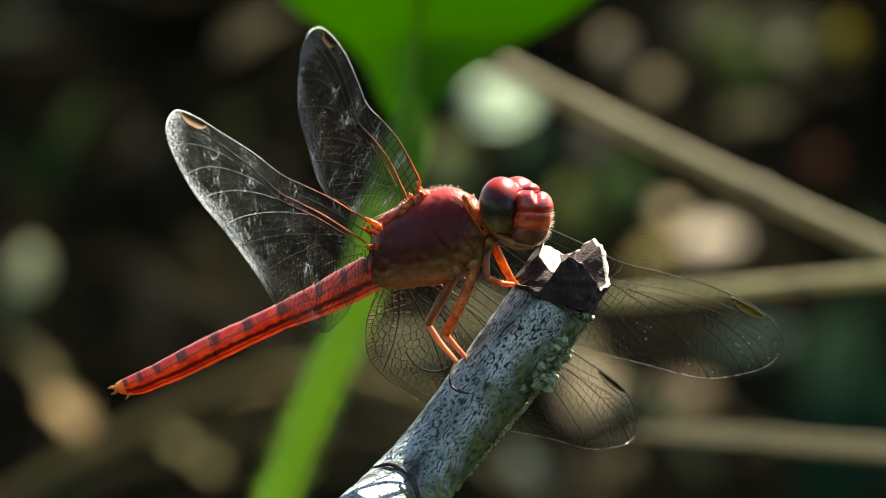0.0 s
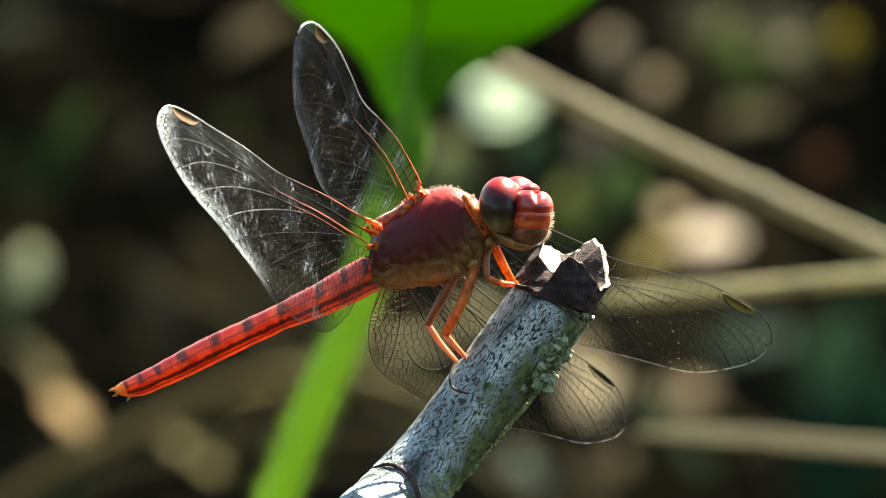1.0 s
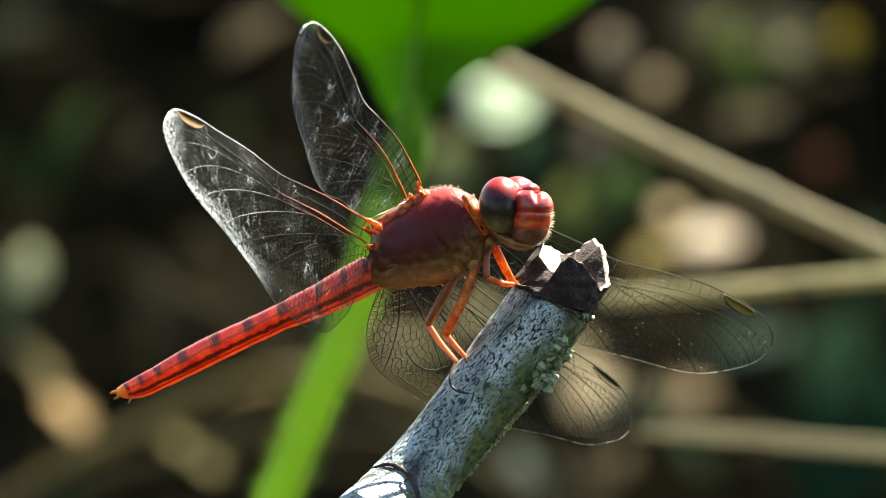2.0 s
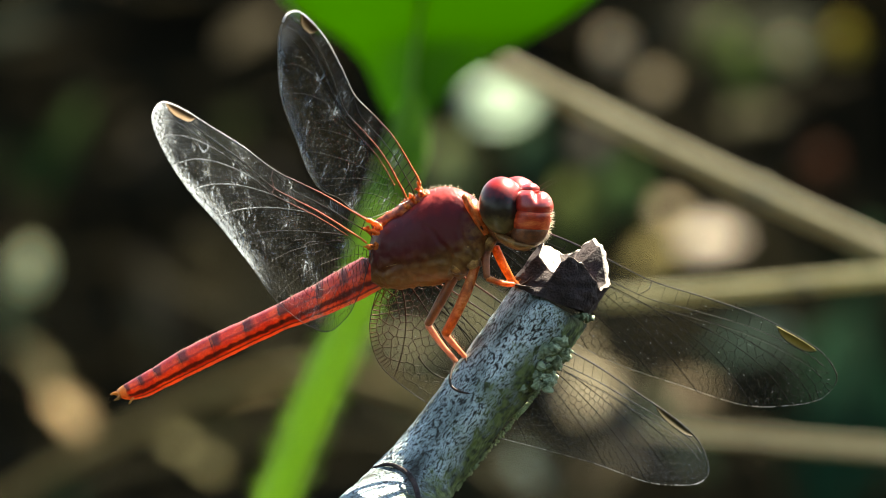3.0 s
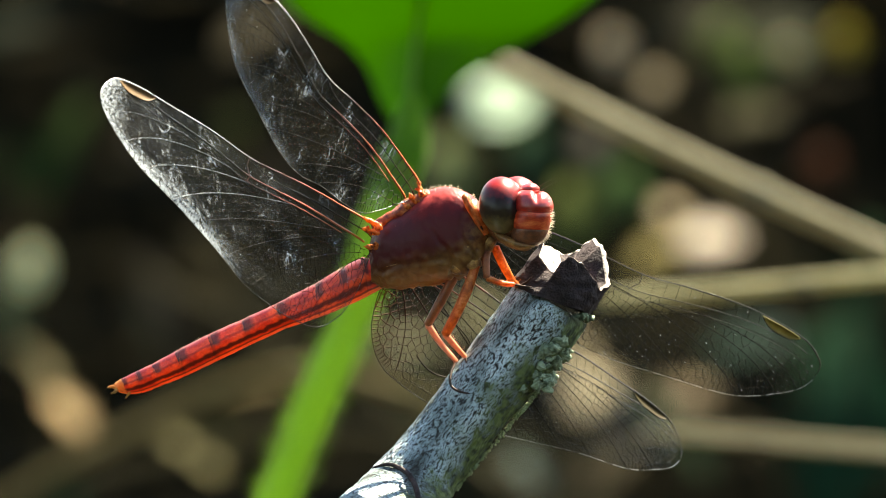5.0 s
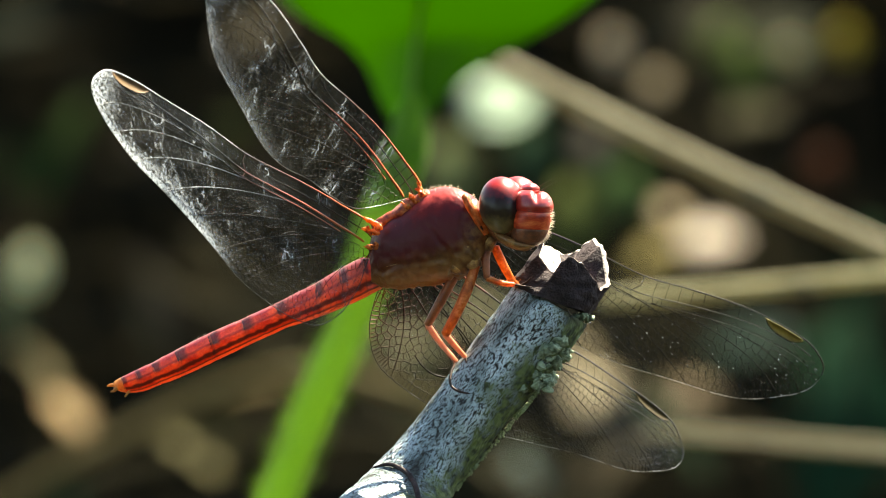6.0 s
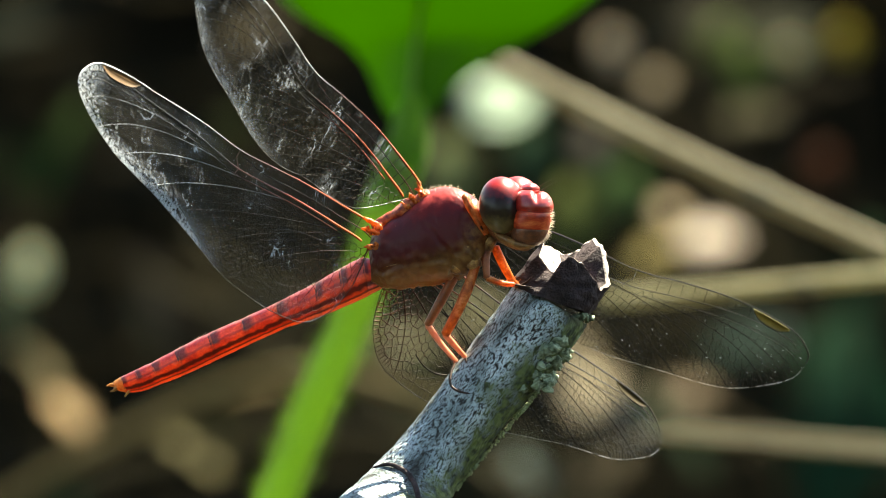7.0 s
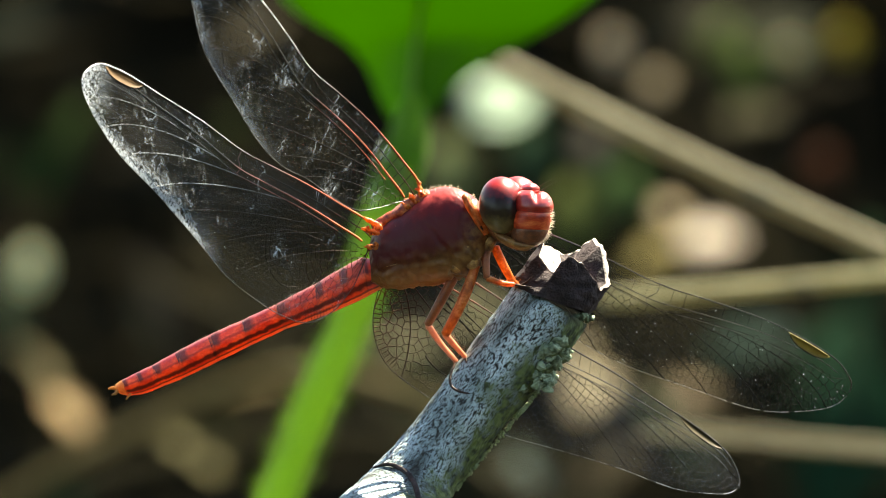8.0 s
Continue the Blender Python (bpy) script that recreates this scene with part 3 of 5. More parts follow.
WARP = {'nf': (-0.016, 0.065, -0.003), 'nh': (-0.038, 0.104, -0.024), 'ff': (-0.043, -0.126, -0.082), 'fh': (0.102, -0.103, 0.111)}
STIGMA = [0.826, 0.96, 0.804, 0.957]

ROOT_DEPTH = {"nf": -2.0, "nh": -1.0, "ff": 1.5, "fh": 2.5}
HOME = site(770, 425, 0.0)


def closed_curve(ctrl, per=6):
    c = [np.array(p) for p in ctrl]
    n, out = len(c), []
    for i in range(n):
        p0, p1, p2, p3 = c[i - 1], c[i], c[(i + 1) % n], c[(i + 2) % n]
        for k in range(per):
            t = k / per
            out.append(0.5 * (2 * p1 + (p2 - p0) * t + (2 * p0 - 5 * p1 + 4 * p2 - p3) * t * t + (3 * p1 - p0 - 3 * p2 + p3) * t ** 3))
    return np.array(out)


def inside(poly, p):
    x, y = p
    a, b = poly, np.roll(poly, -1, 0)
    cross = ((a[:, 1] > y) != (b[:, 1] > y)) & (x < (b[:, 0] - a[:, 0]) * (y - a[:, 1]) / (b[:, 1] - a[:, 1] + 1e-12) + a[:, 0])
    return cross.sum() % 2 == 1


def bezier(a, b, c, n=22):
    t = np.linspace(0, 1, n)[:, None]
    return (1 - t) ** 2 * np.array(a) + 2 * t * (1 - t) * np.array(b) + t * t * np.array(c)


def wing(which, parent):
    """One wing: film, cell net, longitudinal veins, margin and pterostigma."""
    from mathutils.geometry import delaunay_2d_cdt
    fore, near = which[1] == "f", which[0] == "n"
    plan, span = (FORE_PLAN, SPAN[0]) if fore else (HIND_PLAN, SPAN[1])
    warp, size = WARP[which], span * UNIT
    nod = plan[4][0]
    edge = closed_curve(plan)
    tip_i, ne = 60, len(edge)
    lead = lambda u: float(np.interp(u, edge[:tip_i, 0], edge[:tip_i, 1]))
    trail_pts = edge[tip_i:][::-1]
    trail = lambda u: float(np.interp(u, trail_pts[:, 0], trail_pts[:, 1]))
    rad = lambda u: lead(u) + (0.046 - 0.012 * u if u < nod else 0.040 - 0.05 * (u - nod))
    rnd = random.Random({"nf": 1, "nh": 2, "ff": 3, "fh": 4}[which])

    def lift(p, dz=0.0):
        u, v = p
        crinkle = (0.0012 if near else 0.0003) * math.sin(v * 95) * min(1, max(0, v - lead(u)) * 20)
        w = warp[0] * max(0.0, u - nod) + warp[1] * u * v * 4 + warp[2] * v * v * 4 + crinkle
        return Vector((u * size, v * size, w * size + dz))

    # longitudinal veins: leave the leading bundle at a low angle and bow down to the hind margin
    def branch(u0, d0, um, dm, ue):
        return [tuple(q) for q in bezier((u0, rad(u0) + d0), (um, rad(um) + dm), (ue, trail(ue)), 30)]

    ue = np.linspace(0.02, 0.965, 46)
    twin = lambda u: rad(u) + 0.010 + 0.010 * u
    sc = [(u, lead(u) + 0.020 * math.sin(min(1, (nod - u) / 0.12) * math.pi / 2) + 0.004) for u in np.linspace(0.0, nod, 24)]
    r1 = [(u, rad(u)) for u in ue]
    rp = [(u, twin(u)) for u in ue[4:]]
    if fore:
        arcs = [branch(0.56, 0.014, 0.82, 0.030, 0.93), branch(0.40, 0.013, 0.70, 0.040, 0.85), branch(0.30, 0.012, 0.56, 0.055, 0.72), branch(0.13, 0.014, 0.46, 0.075, 0.62),
                branch(0.13, 0.026, 0.34, 0.085, 0.46), branch(0.02, 0.024, 0.20, 0.060, 0.33), branch(0.68, 0.015, 0.90, 0.022, 0.975)]
    else:
        arcs = [branch(0.53, 0.014, 0.78, 0.034, 0.91), branch(0.38, 0.013, 0.67, 0.050, 0.83), branch(0.28, 0.012, 0.56, 0.070, 0.71), branch(0.12, 0.014, 0.47, 0.090, 0.62),
                branch(0.13, 0.030, 0.36, 0.110, 0.49), branch(0.02, 0.026, 0.24, 0.110, 0.37), branch(0.68, 0.015, 0.90, 0.026, 0.975), branch(0.01, 0.034, 0.10, 0.090, 0.12)]
        arcs.append([tuple(q) for q in bezier((0.13, rad(0.13) + 0.050), (0.35, 0.13), (0.285, 0.215), 24)])
        arcs.append([tuple(q) for q in bezier((0.285, 0.215), (0.22, 0.265), (0.15, 0.225), 16)])

    # cells: seeds in pairs astride every vein, rows along the margin, the rest packed between
    seeds = []

    def sow(q, apart, outside=False):
        ok = outside or (inside(edge, q) and q[1] > rad(q[0]) + 0.003)
        if ok and (not seeds or ((np.array(seeds) - q) ** 2).sum(1).min() > apart * apart):
            seeds.append((float(q[0]), float(q[1])))

    cell = 0.0180 if fore else 0.0175
    for k, line in enumerate([r1, rp] + arcs):
        walk_d, last = 0.0, np.array(line[0])
        for i in range(1, len(line)):
            a = np.array(line[i])
            step = a - last
            d = np.linalg.norm(step)
            walk_d += d
            if walk_d > cell * (0.72 if k < 2 else 0.80):
                walk_d = 0.0
                n = np.array((-step[1], step[0])) / max(d, 1e-9)
                for s in ((1, -1) if k else (1,)):
                    sow(a + n * s * (0.0055 if k < 2 else cell * 0.40), cell * 0.52)
            last = a
    run = 0.0
    for i in range(tip_i, ne - 6):
        a, b = edge[i], edge[(i + 1) % ne]
        d = b - a
        L = np.linalg.norm(d)
        n = np.array((-d[1], d[0])) / max(L, 1e-9)
        for s in np.arange(0, L, 0.004):
            run += 0.004
            if run > cell * 0.58:
                run = 0.0
                q = a + d * s / L
                sow(q + n * 0.0085, cell * 0.36)
                sow(q - n * 0.0085, cell * 0.2, True)
    for k in range(7000):
        u = rnd.uniform(0, 1)
        q = (u, rad(u) + (trail(u) - rad(u)) * rnd.random())
        close = (q[1] - lead(u)) / max(trail(u) - lead(u), 1e-4)
        sow(q, cell * (0.92 - 0.22 * max(0.0, close - 0.5) * 2 - 0.10 * max(0.0, u - 0.6) * 2.5))
    pts = [Vector(s) for s in seeds]
    co, _, faces, *_ = delaunay_2d_cdt(pts, [], [], 0, 1e-6)
    pairs, mids = {}, []
    for f in faces:
        (ax, ay), (bx, by), (cx, cy) = (co[i] for i in f[:3])
        D = 2 * (ax * (by - cy) + bx * (cy - ay) + cx * (ay - by))
        if abs(D) < 1e-10:
            mids.append(None)
        else:
            a2, b2, c2 = ax * ax + ay * ay, bx * bx + by * by, cx * cx + cy * cy
            mids.append(((a2 * (by - cy) + b2 * (cy - ay) + c2 * (ay - by)) / D, (a2 * (cx - bx) + b2 * (ax - cx) + c2 * (bx - ax)) / D))
        for i in range(3):
            pairs.setdefault(tuple(sorted((f[i], f[(i + 1) % 3]))), []).append(len(mids) - 1)
    net = []                                      # (points, radius)
    thin = 0.0160e-3 if near else 0.0265e-3
    for both in pairs.values():
        if len(both) == 2 and mids[both[0]] and mids[both[1]]:
            a, b = np.array(mids[both[0]]), np.array(mids[both[1]])
            m = (a + b) / 2
            if np.linalg.norm(a - b) < 0.05 and inside(edge, m) and m[1] > rad(m[0]) - 0.001:
                ends = []
                for q in (a, b):
                    q = q.copy()
                    if not inside(edge, q):
                        q[1] = min(q[1], trail(q[0]))
                    q[1] = max(q[1], rad(q[0]))
                    ends.append(tuple(q))
                net.append((ends, thin))

    pts = [Vector(p) for p in edge] + [Vector(p) for p in seeds if inside(edge, p) and p[1] < trail(p[0]) - 0.003]
    co, _, faces, *_ = delaunay_2d_cdt(pts, [(i, (i + 1) % ne) for i in range(ne)], [], 1, 1e-6)
    bm = bmesh.new()
    vs = [bm.verts.new(lift(p)) for p in co]
    for f in faces:
        bm.faces.new([vs[i] for i in f])
    lay = bm.loops.layers.uv.new("film")
    for fc in bm.faces:
        for lp in fc.loops:
            uu, vv = lp.vert.co.x / size, lp.vert.co.y / size
            lp[lay].uv = (uu, (vv - lead(uu)) / max(trail(uu) - lead(uu), 1e-4))
    film = part("wing", bm, FILM[which], parent)

    for u in np.arange(0.05, nod - 0.01, 0.034 if fore else 0.046):      # cross veins before and past the nodus
        net.append(([(u, lead(u)), (u + 0.004, rad(u))], 0.024e-3))
    for u in np.arange(nod + 0.035, 0.82, 0.030):
        net.append(([(u, lead(u)), (u + 0.006, rad(u))], 0.022e-3))

    def ribs(name, groups, material, label, kind=""):
        verts, quads = [], []
        for line, thick in groups:
            line = [lift(p) for p in line]
            start = len(verts)
            for i, e in enumerate(line):
                r = thick * (0.78 + 1.2 * max(0.0, 1 - e.x / size / 0.5) ** 1.5 * min(1.0, thick / 4e-5)) * (1.0 + 0.35 * noise.noise(e / 0.0005))
                d = line[min(i + 1, len(line) - 1)] - line[max(i - 1, 0)]
                d = d.normalized() if d.length > 1e-9 else Vector((1, 0, 0))
                s = d.cross(Vector((0, 0, 1))).normalized() * r
                z = Vector((0, 0, r))
                verts.extend([e + s, e + z, e - s, e - z])
            for i in range(len(line) - 1):
                k = start + 4 * i
                for j in range(4):
                    quads.append((k + j, k + (j + 1) % 4, k + 4 + (j + 1) % 4, k + 4 + j))
        me = bpy.data.meshes.new(name)
        me.from_pydata([tuple(p) for p in verts], [], quads)
        me.materials.append(material)
        for f in me.polygons:
            f.use_smooth = True
        ob = new(name, me)
        ob.parent = film
        tagged(ob, label, kind=kind)
        return ob

    u0, u1 = (STIGMA[0], STIGMA[1] - 0.03) if fore else (STIGMA[2], STIGMA[3] - 0.03)
    spot = lambda t: (0.019 if near else 0.014) * (1 - abs(2 * t - 1) ** 3) + 0.002
    net.append(([(u0 + (u1 - u0) * i / 12 + 0.004, lead(u0 + (u1 - u0) * i / 12) + 0.005 + spot(i / 12)) for i in range(13)], 0.045e-3))
    ribs("vein_net", net, VEIN, "fine dark net of cross veins", "stuff")
    ribs("leading_edge", [([edge[i] for i in range(0, tip_i + 2)], 0.042e-3 if near else 0.072e-3)], GLINTVEIN if near else FARVEIN, "orange-red leading edge, white glint painted towards the tip" if near else "dark leading edge, red at the root")
    ribs("hind_margin", [([edge[i % ne] for i in range(tip_i + 2, ne + 1)], 0.026e-3)], MARGIN, "thin hind margin with pale glints painted in")
    for line, thick in ((r1, 0.050e-3), (rp, 0.028e-3), ([(nod, lead(nod)), (nod + 0.004, lead(nod) + 0.02), (nod - 0.012, rad(nod)), (nod - 0.004, twin(nod))], 0.048e-3)):
        ribs("vein", [(line, thick)], MAINVEIN if near else FARVEIN, "orange-red leading vein turning dark" if near else "dark leading vein, red at the root")
    ribs("vein", [(sc, 0.028e-3)], VEIN, "")
    for k, line in enumerate(arcs):
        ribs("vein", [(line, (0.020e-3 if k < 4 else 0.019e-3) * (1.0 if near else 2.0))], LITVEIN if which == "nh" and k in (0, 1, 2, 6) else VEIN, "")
    bm = bmesh.new()
    top, low = [], []
    for i in range(13):
        t = i / 12
        u = u0 + (u1 - u0) * t
        top.append([bm.verts.new(lift((u, lead(u) + 0.003), z)) for z in (-4e-5, 4e-5)])
        low.append([bm.verts.new(lift((u + 0.004, lead(u) + 0.004 + spot(t)), z)) for z in (-4e-5, 4e-5)])
    for i in range(12):
        for z in (0, 1):
            q = (top[i][z], top[i + 1][z], low[i + 1][z], low[i][z])
            bm.faces.new(q if z else q[::-1])
        bm.faces.new((low[i][0], low[i + 1][0], low[i + 1][1], low[i][1]))
        bm.faces.new((top[i + 1][0], top[i][0], top[i][1], top[i + 1][1]))
    part("pterostigma", bm, STIG[which], film, {"nf": "dark wing spot at the leading edge", "nh": "tan-orange wing spot at the leading edge"}.get(which, "olive-tan wing spot with a dark rim"))
    y = ROOT_DEPTH[which] * 0.001
    film.location = site(*ROOTS[which], y) - HOME
    return film


def limb(parent, name, pts, radii, material, shin, shin_r, shin_mat, foot, label=""):
    """A leg: thigh with spiny shin and clawed foot."""
    P = [site(a, b, y * 0.001) - HOME for a, b, y in pts]
    leg = part(name, tube(P, [r * UNIT for r in radii], ring=10), material, parent, label)
    Q = [site(a, b, y * 0.001) - HOME for a, b, y in shin]
    bm = tube(Q, [r * UNIT for r in shin_r], ring=8)
    spots = []
    for i in range(len(Q) - 1):
        for k in range(7):
            p = Q[i].lerp(Q[i + 1], (k + 0.5) / 7)
            d = (Q[i + 1] - Q[i]).normalized()
            side = d.cross(Vector((0, 1, 0))).normalized()
            for s in (-1, 1):
                spots.append((p + side * s * shin_r[i] * UNIT * 0.8, (side * s + d * 0.6).normalized()))
    hairs(bm, spots, 7 * UNIT, 0.45 * UNIT, 5, 0.6)
    part("shin", bm, shin_mat, leg)
    Fp = [site(a, b, y * 0.001) - HOME for a, b, y in foot]
    part("foot", tube(Fp, [2.4 * UNIT] * (len(Fp) - 1) + [1.0 * UNIT], ring=6), DARKHAIR, leg, "dark clawed foot")
    return leg


def dragonfly():
    fly = new("dragonfly")
    fly.matrix_world = PLANE @ Matrix.Translation(HOME)
    tagged(fly, "red dragonfly with clear veined wings perched on a broken branch", "dragonfly")
    # thorax: edges up and down the flank, from the abdomen to the neck
    bm = hull([(652, 440, 660, 505, 0.5, 1.4), (664, 405, 690, 512, 0.2, 2.3), (705, 372, 740, 508, -0.3, 2.9), (752, 340, 790, 500, -0.9, 3.0),
               (795, 331, 835, 484, -1.5, 2.7), (828, 342, 858, 462, -2.0, 2.1), (848, 358, 868, 430, -2.4, 1.3), (858, 375, 868, 410, -2.6, 0.7)],
              per=18, ring=96, power=0.9, rough=0.00002, grain=0.0009, origin=HOME)
    bm.normal_update()
    grooves = [spline(g, 6, 2) for g in (((676, 482), (700, 470), (735, 465), (770, 462), (800, 458)), ((752, 400), (766, 412), (776, 428), (790, 440), (798, 462), (804, 492)),
                                         ((838, 352), (822, 378), (815, 405), (822, 430), (838, 450)), ((770, 462), (786, 452), (806, 448), (828, 436)))]
    shift = []
    for vt in bm.verts:
        if vt.normal.y > 0.25:
            continue
        w = vt.co + HOME
        a, b = 784 + w.x / UNIT, 441 - w.z / UNIT
        low = min(1.0, max(0.0, (b - 425 + (a - 760) * 0.25) / 40))
        d = low * 0.00019 * (noise.noise(w / 0.0007) + 0.6 * noise.noise(w / 0.0003)) + 0.00003 * noise.noise(w / 0.00022)
        for g in grooves:
            near = min((p[0] - a) ** 2 + (p[1] - b) ** 2 for p in g)
            d += (0.35 + 0.65 * low) * (-0.00020 * math.exp(-near / 14) + 0.00006 * math.exp(-(math.sqrt(near) - 8) ** 2 / 18))
        shift.append((vt, vt.normal * d))
    for vt, d in shift:
        vt.co += d
    thx = part("thorax", bm, THORAX, fly, "maroon thorax flank above olive-brown belly")
    for a, b, y, ra, rd, rb, tilt in ((778, 436, -2.95, 24, 0.7, 15, 25), (806, 448, -3.0, 22, 0.7, 17, 10),
                                      (832, 440, -3.2, 18, 0.7, 18, 40), (836, 466, -2.9, 17, 0.9, 14, 0), (810, 474, -2.4, 20, 1.0, 14, 0), (866, 428, -3.0, 14, 0.8, 20, 20)):
        part("side_plate", blob(site(a, b, y * 0.001 + 0.0001) - HOME, (ra * UNIT, rd * 0.001, rb * UNIT), Euler((0, radians(tilt), 0)).to_matrix(), 28, 20, rough=0.00016, grain=0.0007), PLATE, fly,
             "olive-brown plate low on the flank")
    for pts in (((684, 472), (715, 466), (748, 462), (770, 452)), ((764, 408), (776, 424), (792, 430), (800, 446)), ((700, 400), (716, 430), (722, 456)), ((806, 360), (812, 395), (826, 424))):
        P = [site(a, b, -0.001 * (2.45 + 0.9 * min(1, max(0, (a - 690) / 90)) - 0.25 * abs(b - 430) / 40)) - HOME for a, b in pts]
        part("seam", tube(P, [0.6 * UNIT] + [1.6 * UNIT] * (len(P) - 2) + [0.6 * UNIT], ring=6), PLATE, fly, "thin pale seam on the thorax")
    part("back_ridge", hull([(655, 395, 662, 415, -0.6, 0.5), (690, 374, 700, 398, -0.9, 0.9), (722, 350, 735, 378, -1.4, 1.0), (758, 336, 765, 352, -1.6, 0.7)],
                            per=6, ring=18, rough=0.00022, grain=0.0006, origin=HOME), RIDGE, fly, "red-brown ridge at the wing roots")
    rj = random.Random(15)
    for pts, r in ((((644, 386), (660, 394), (674, 404)), 5), (((640, 405), (655, 409), (670, 414)), 4), (((644, 437), (656, 437), (668, 433)), 3.2),
                   (((741, 322), (742, 336), (748, 348)), 5), (((724, 342), (730, 352), (738, 360)), 4), (((710, 358), (719, 366), (728, 368)), 3.2)):
        P = [site(a, b, -0.0022) - HOME for a, b in pts]
        bm = tube(P, [r * UNIT * 0.5, r * UNIT * 0.9, r * UNIT * 1.3], ring=10, rough=0.0002, grain=0.0003)
        for k in range(4):
            c = P[1].lerp(P[2], rj.random()) + Vector((rj.uniform(-1, 1), rj.uniform(-0.6, 0.6), rj.uniform(-1, 1))) * 6 * UNIT
            q = rj.uniform(2, 4.5) * UNIT
            blob(c, (q, q, q * rj.uniform(0.6, 1.4)), seg=10, rings=7, rough=q * 0.4, grain=q, bm=bm)
        part("wing_joint", bm, JOINT, fly, "glossy orange wing joint")
    bm = bmesh.new()
    rnd = random.Random(4)
    spots = []
    for i in range(130):
        t = rnd.random()
        a, b = 745 + 105 * t, 338 - 12 * math.sin(t * 3.1) + 18 * t * t
        p = site(a, b + rnd.uniform(0, 8), -0.0016 + rnd.uniform(-0.001, 0.001)) - HOME
        spots.append((p, Vector((0.15, rnd.uniform(-0.5, 0.5), 1)).normalized()))
    part("back_hairs", hairs(bm, spots, 6.5 * UNIT, 0.22 * UNIT, 3), HAIR, fly, "short pale hairs along the back")
    part("neck", hull([(838, 372, 850, 425, -2.4, 1.0), (856, 376, 866, 420, -2.7, 0.9), (872, 380, 878, 412, -3.0, 0.8)], per=4, ring=16, origin=HOME), AMBER, fly)

    # abdomen: jointed tube, hinged at the thorax, with a bending tail
    hinge = site(660, 485, 0.0005) - HOME
    knots = [(674, 462, 681, 507, 0.5, 1.1), (640, 456, 652, 524, 1.0, 1.5), (600, 478, 612, 543, 2.0, 1.35), (558, 503, 566, 562, 3.2, 1.2), (487, 540, 505, 583, 5.2, 1.0), (427, 568, 443, 612, 7.0, 0.98),
             (369, 594, 386, 640, 8.6, 0.98), (311, 624, 330, 667, 10.3, 0.95), (269, 648, 287, 685, 11.5, 0.85), (240, 662, 256, 698, 12.3, 0.72), (216, 674, 228, 702, 13.0, 0.55), (204, 682, 212, 698, 13.3, 0.4)]

    segs = []
    for k in range(len(knots) - 1):
        p, q = np.array(knots[k], float), np.array(knots[k + 1], float)
        swell = (p + q) / 2
        c = np.array([(swell[0] + swell[2]) / 2, (swell[1] + swell[3]) / 2])
        for o in (0, 2):
            swell[o:o + 2] = c + (swell[o:o + 2] - c) * 1.022
        p = p - (q - p) * 0.05
        q = q + (q - p) * 0.03
        segs.append(hull([p, swell, q], per=6, ring=28, caps=False, origin=HOME, rough=0.00003, grain=0.0005))
    abd = part("abdomen", segs[0], ABDO, fly, "scarlet jointed abdomen with dark joints and stripe", at=hinge)
    abd.location = hinge
    for s in segs[1:7]:
        part("segment", s, ABDO, abd, at=hinge)
    bend = site(320, 646, 0.0103) - HOME
    tail = part("tail", segs[7], ABDO, abd, "orange-tipped last rings of the abdomen", at=bend)
    tail.location = bend - hinge
    for s in segs[8:10]:
        part("segment", s, ABDO, tail, at=bend)
    part("tail_end", segs[10], TAIL, tail, at=bend)
    for a, b, y in ((192, 690, 13.2), (198, 700, 12.9)):
        part("clasper", tube([site(210, 690, 0.0132) - HOME, site(a + 6, b - 2, y * 0.001) - HOME, site(a, b, y * 0.001) - HOME], [4 * UNIT, 2.8 * UNIT, 1.0 * UNIT], ring=8), TAIL, tail, at=bend)
    part("clasper", tube([site(232, 697, 0.0125) - HOME, site(224, 708, 0.0124) - HOME], [2.6 * UNIT, 1.4 * UNIT], ring=8), TAIL, tail, at=bend)

    bm, spots = bmesh.new(), []
    for i in range(90):
        k = rnd.randrange(1, 7)
        p, q = knots[k], knots[k + 1]
        t = rnd.random()
        a, b, yy = p[0] + (q[0] - p[0]) * t, p[1] + (q[1] - p[1]) * t, p[4] + (q[4] - p[4]) * t
        spots.append((site(a, b + 2, yy * 0.001 + rnd.uniform(-0.0005, 0.0005)) - HOME, Vector((-0.45, rnd.uniform(-0.6, 0.6), 0.9)).normalized()))
    part("abdomen_hairs", hairs(bm, spots, 6 * UNIT, 0.25 * UNIT, 12), HAIR, abd, "short pale hairs on the abdomen", at=hinge)

    # head, hinged at the neck
    nape = site(912, 372, -0.0038) - HOME
    head = part("head", blob(site(905, 385, -0.0034) - HOME, (48 * UNIT, 2.4e-3, 50 * UNIT), seg=28, rings=18), MOUTH, fly, "red head with large dark compound eyes", at=nape)
    head.location = nape
    lean = Euler((0, radians(-6), radians(-14))).to_matrix()
    part("compound_eye", blob(site(889, 364, -0.0048) - HOME, (41 * UNIT, 2.0e-3, 51 * UNIT), lean, 40, 28), EYEMAT, head, "dark compound eye with red crown", at=nape)
    part("compound_eye", blob(site(917, 361, -0.0034) - HOME, (42 * UNIT, 2.0e-3, 48.5 * UNIT), lean, 40, 28), EYEMAT, head, "dark compound eye with red crown", at=nape)
    part("vertex", blob(site(938, 335, -0.0052) - HOME, (17 * UNIT, 1.1e-3, 11 * UNIT), rough=0.00006, grain=0.0005), REDFACE, head, "small red bump between the eyes", at=nape)
    face = lambda rows: hull([(a1, b, a2, b + 3, y, d) for b, a1, a2, y, d in rows], per=8, ring=56, power=1.0, origin=HOME, rough=0.00004, grain=0.0006)
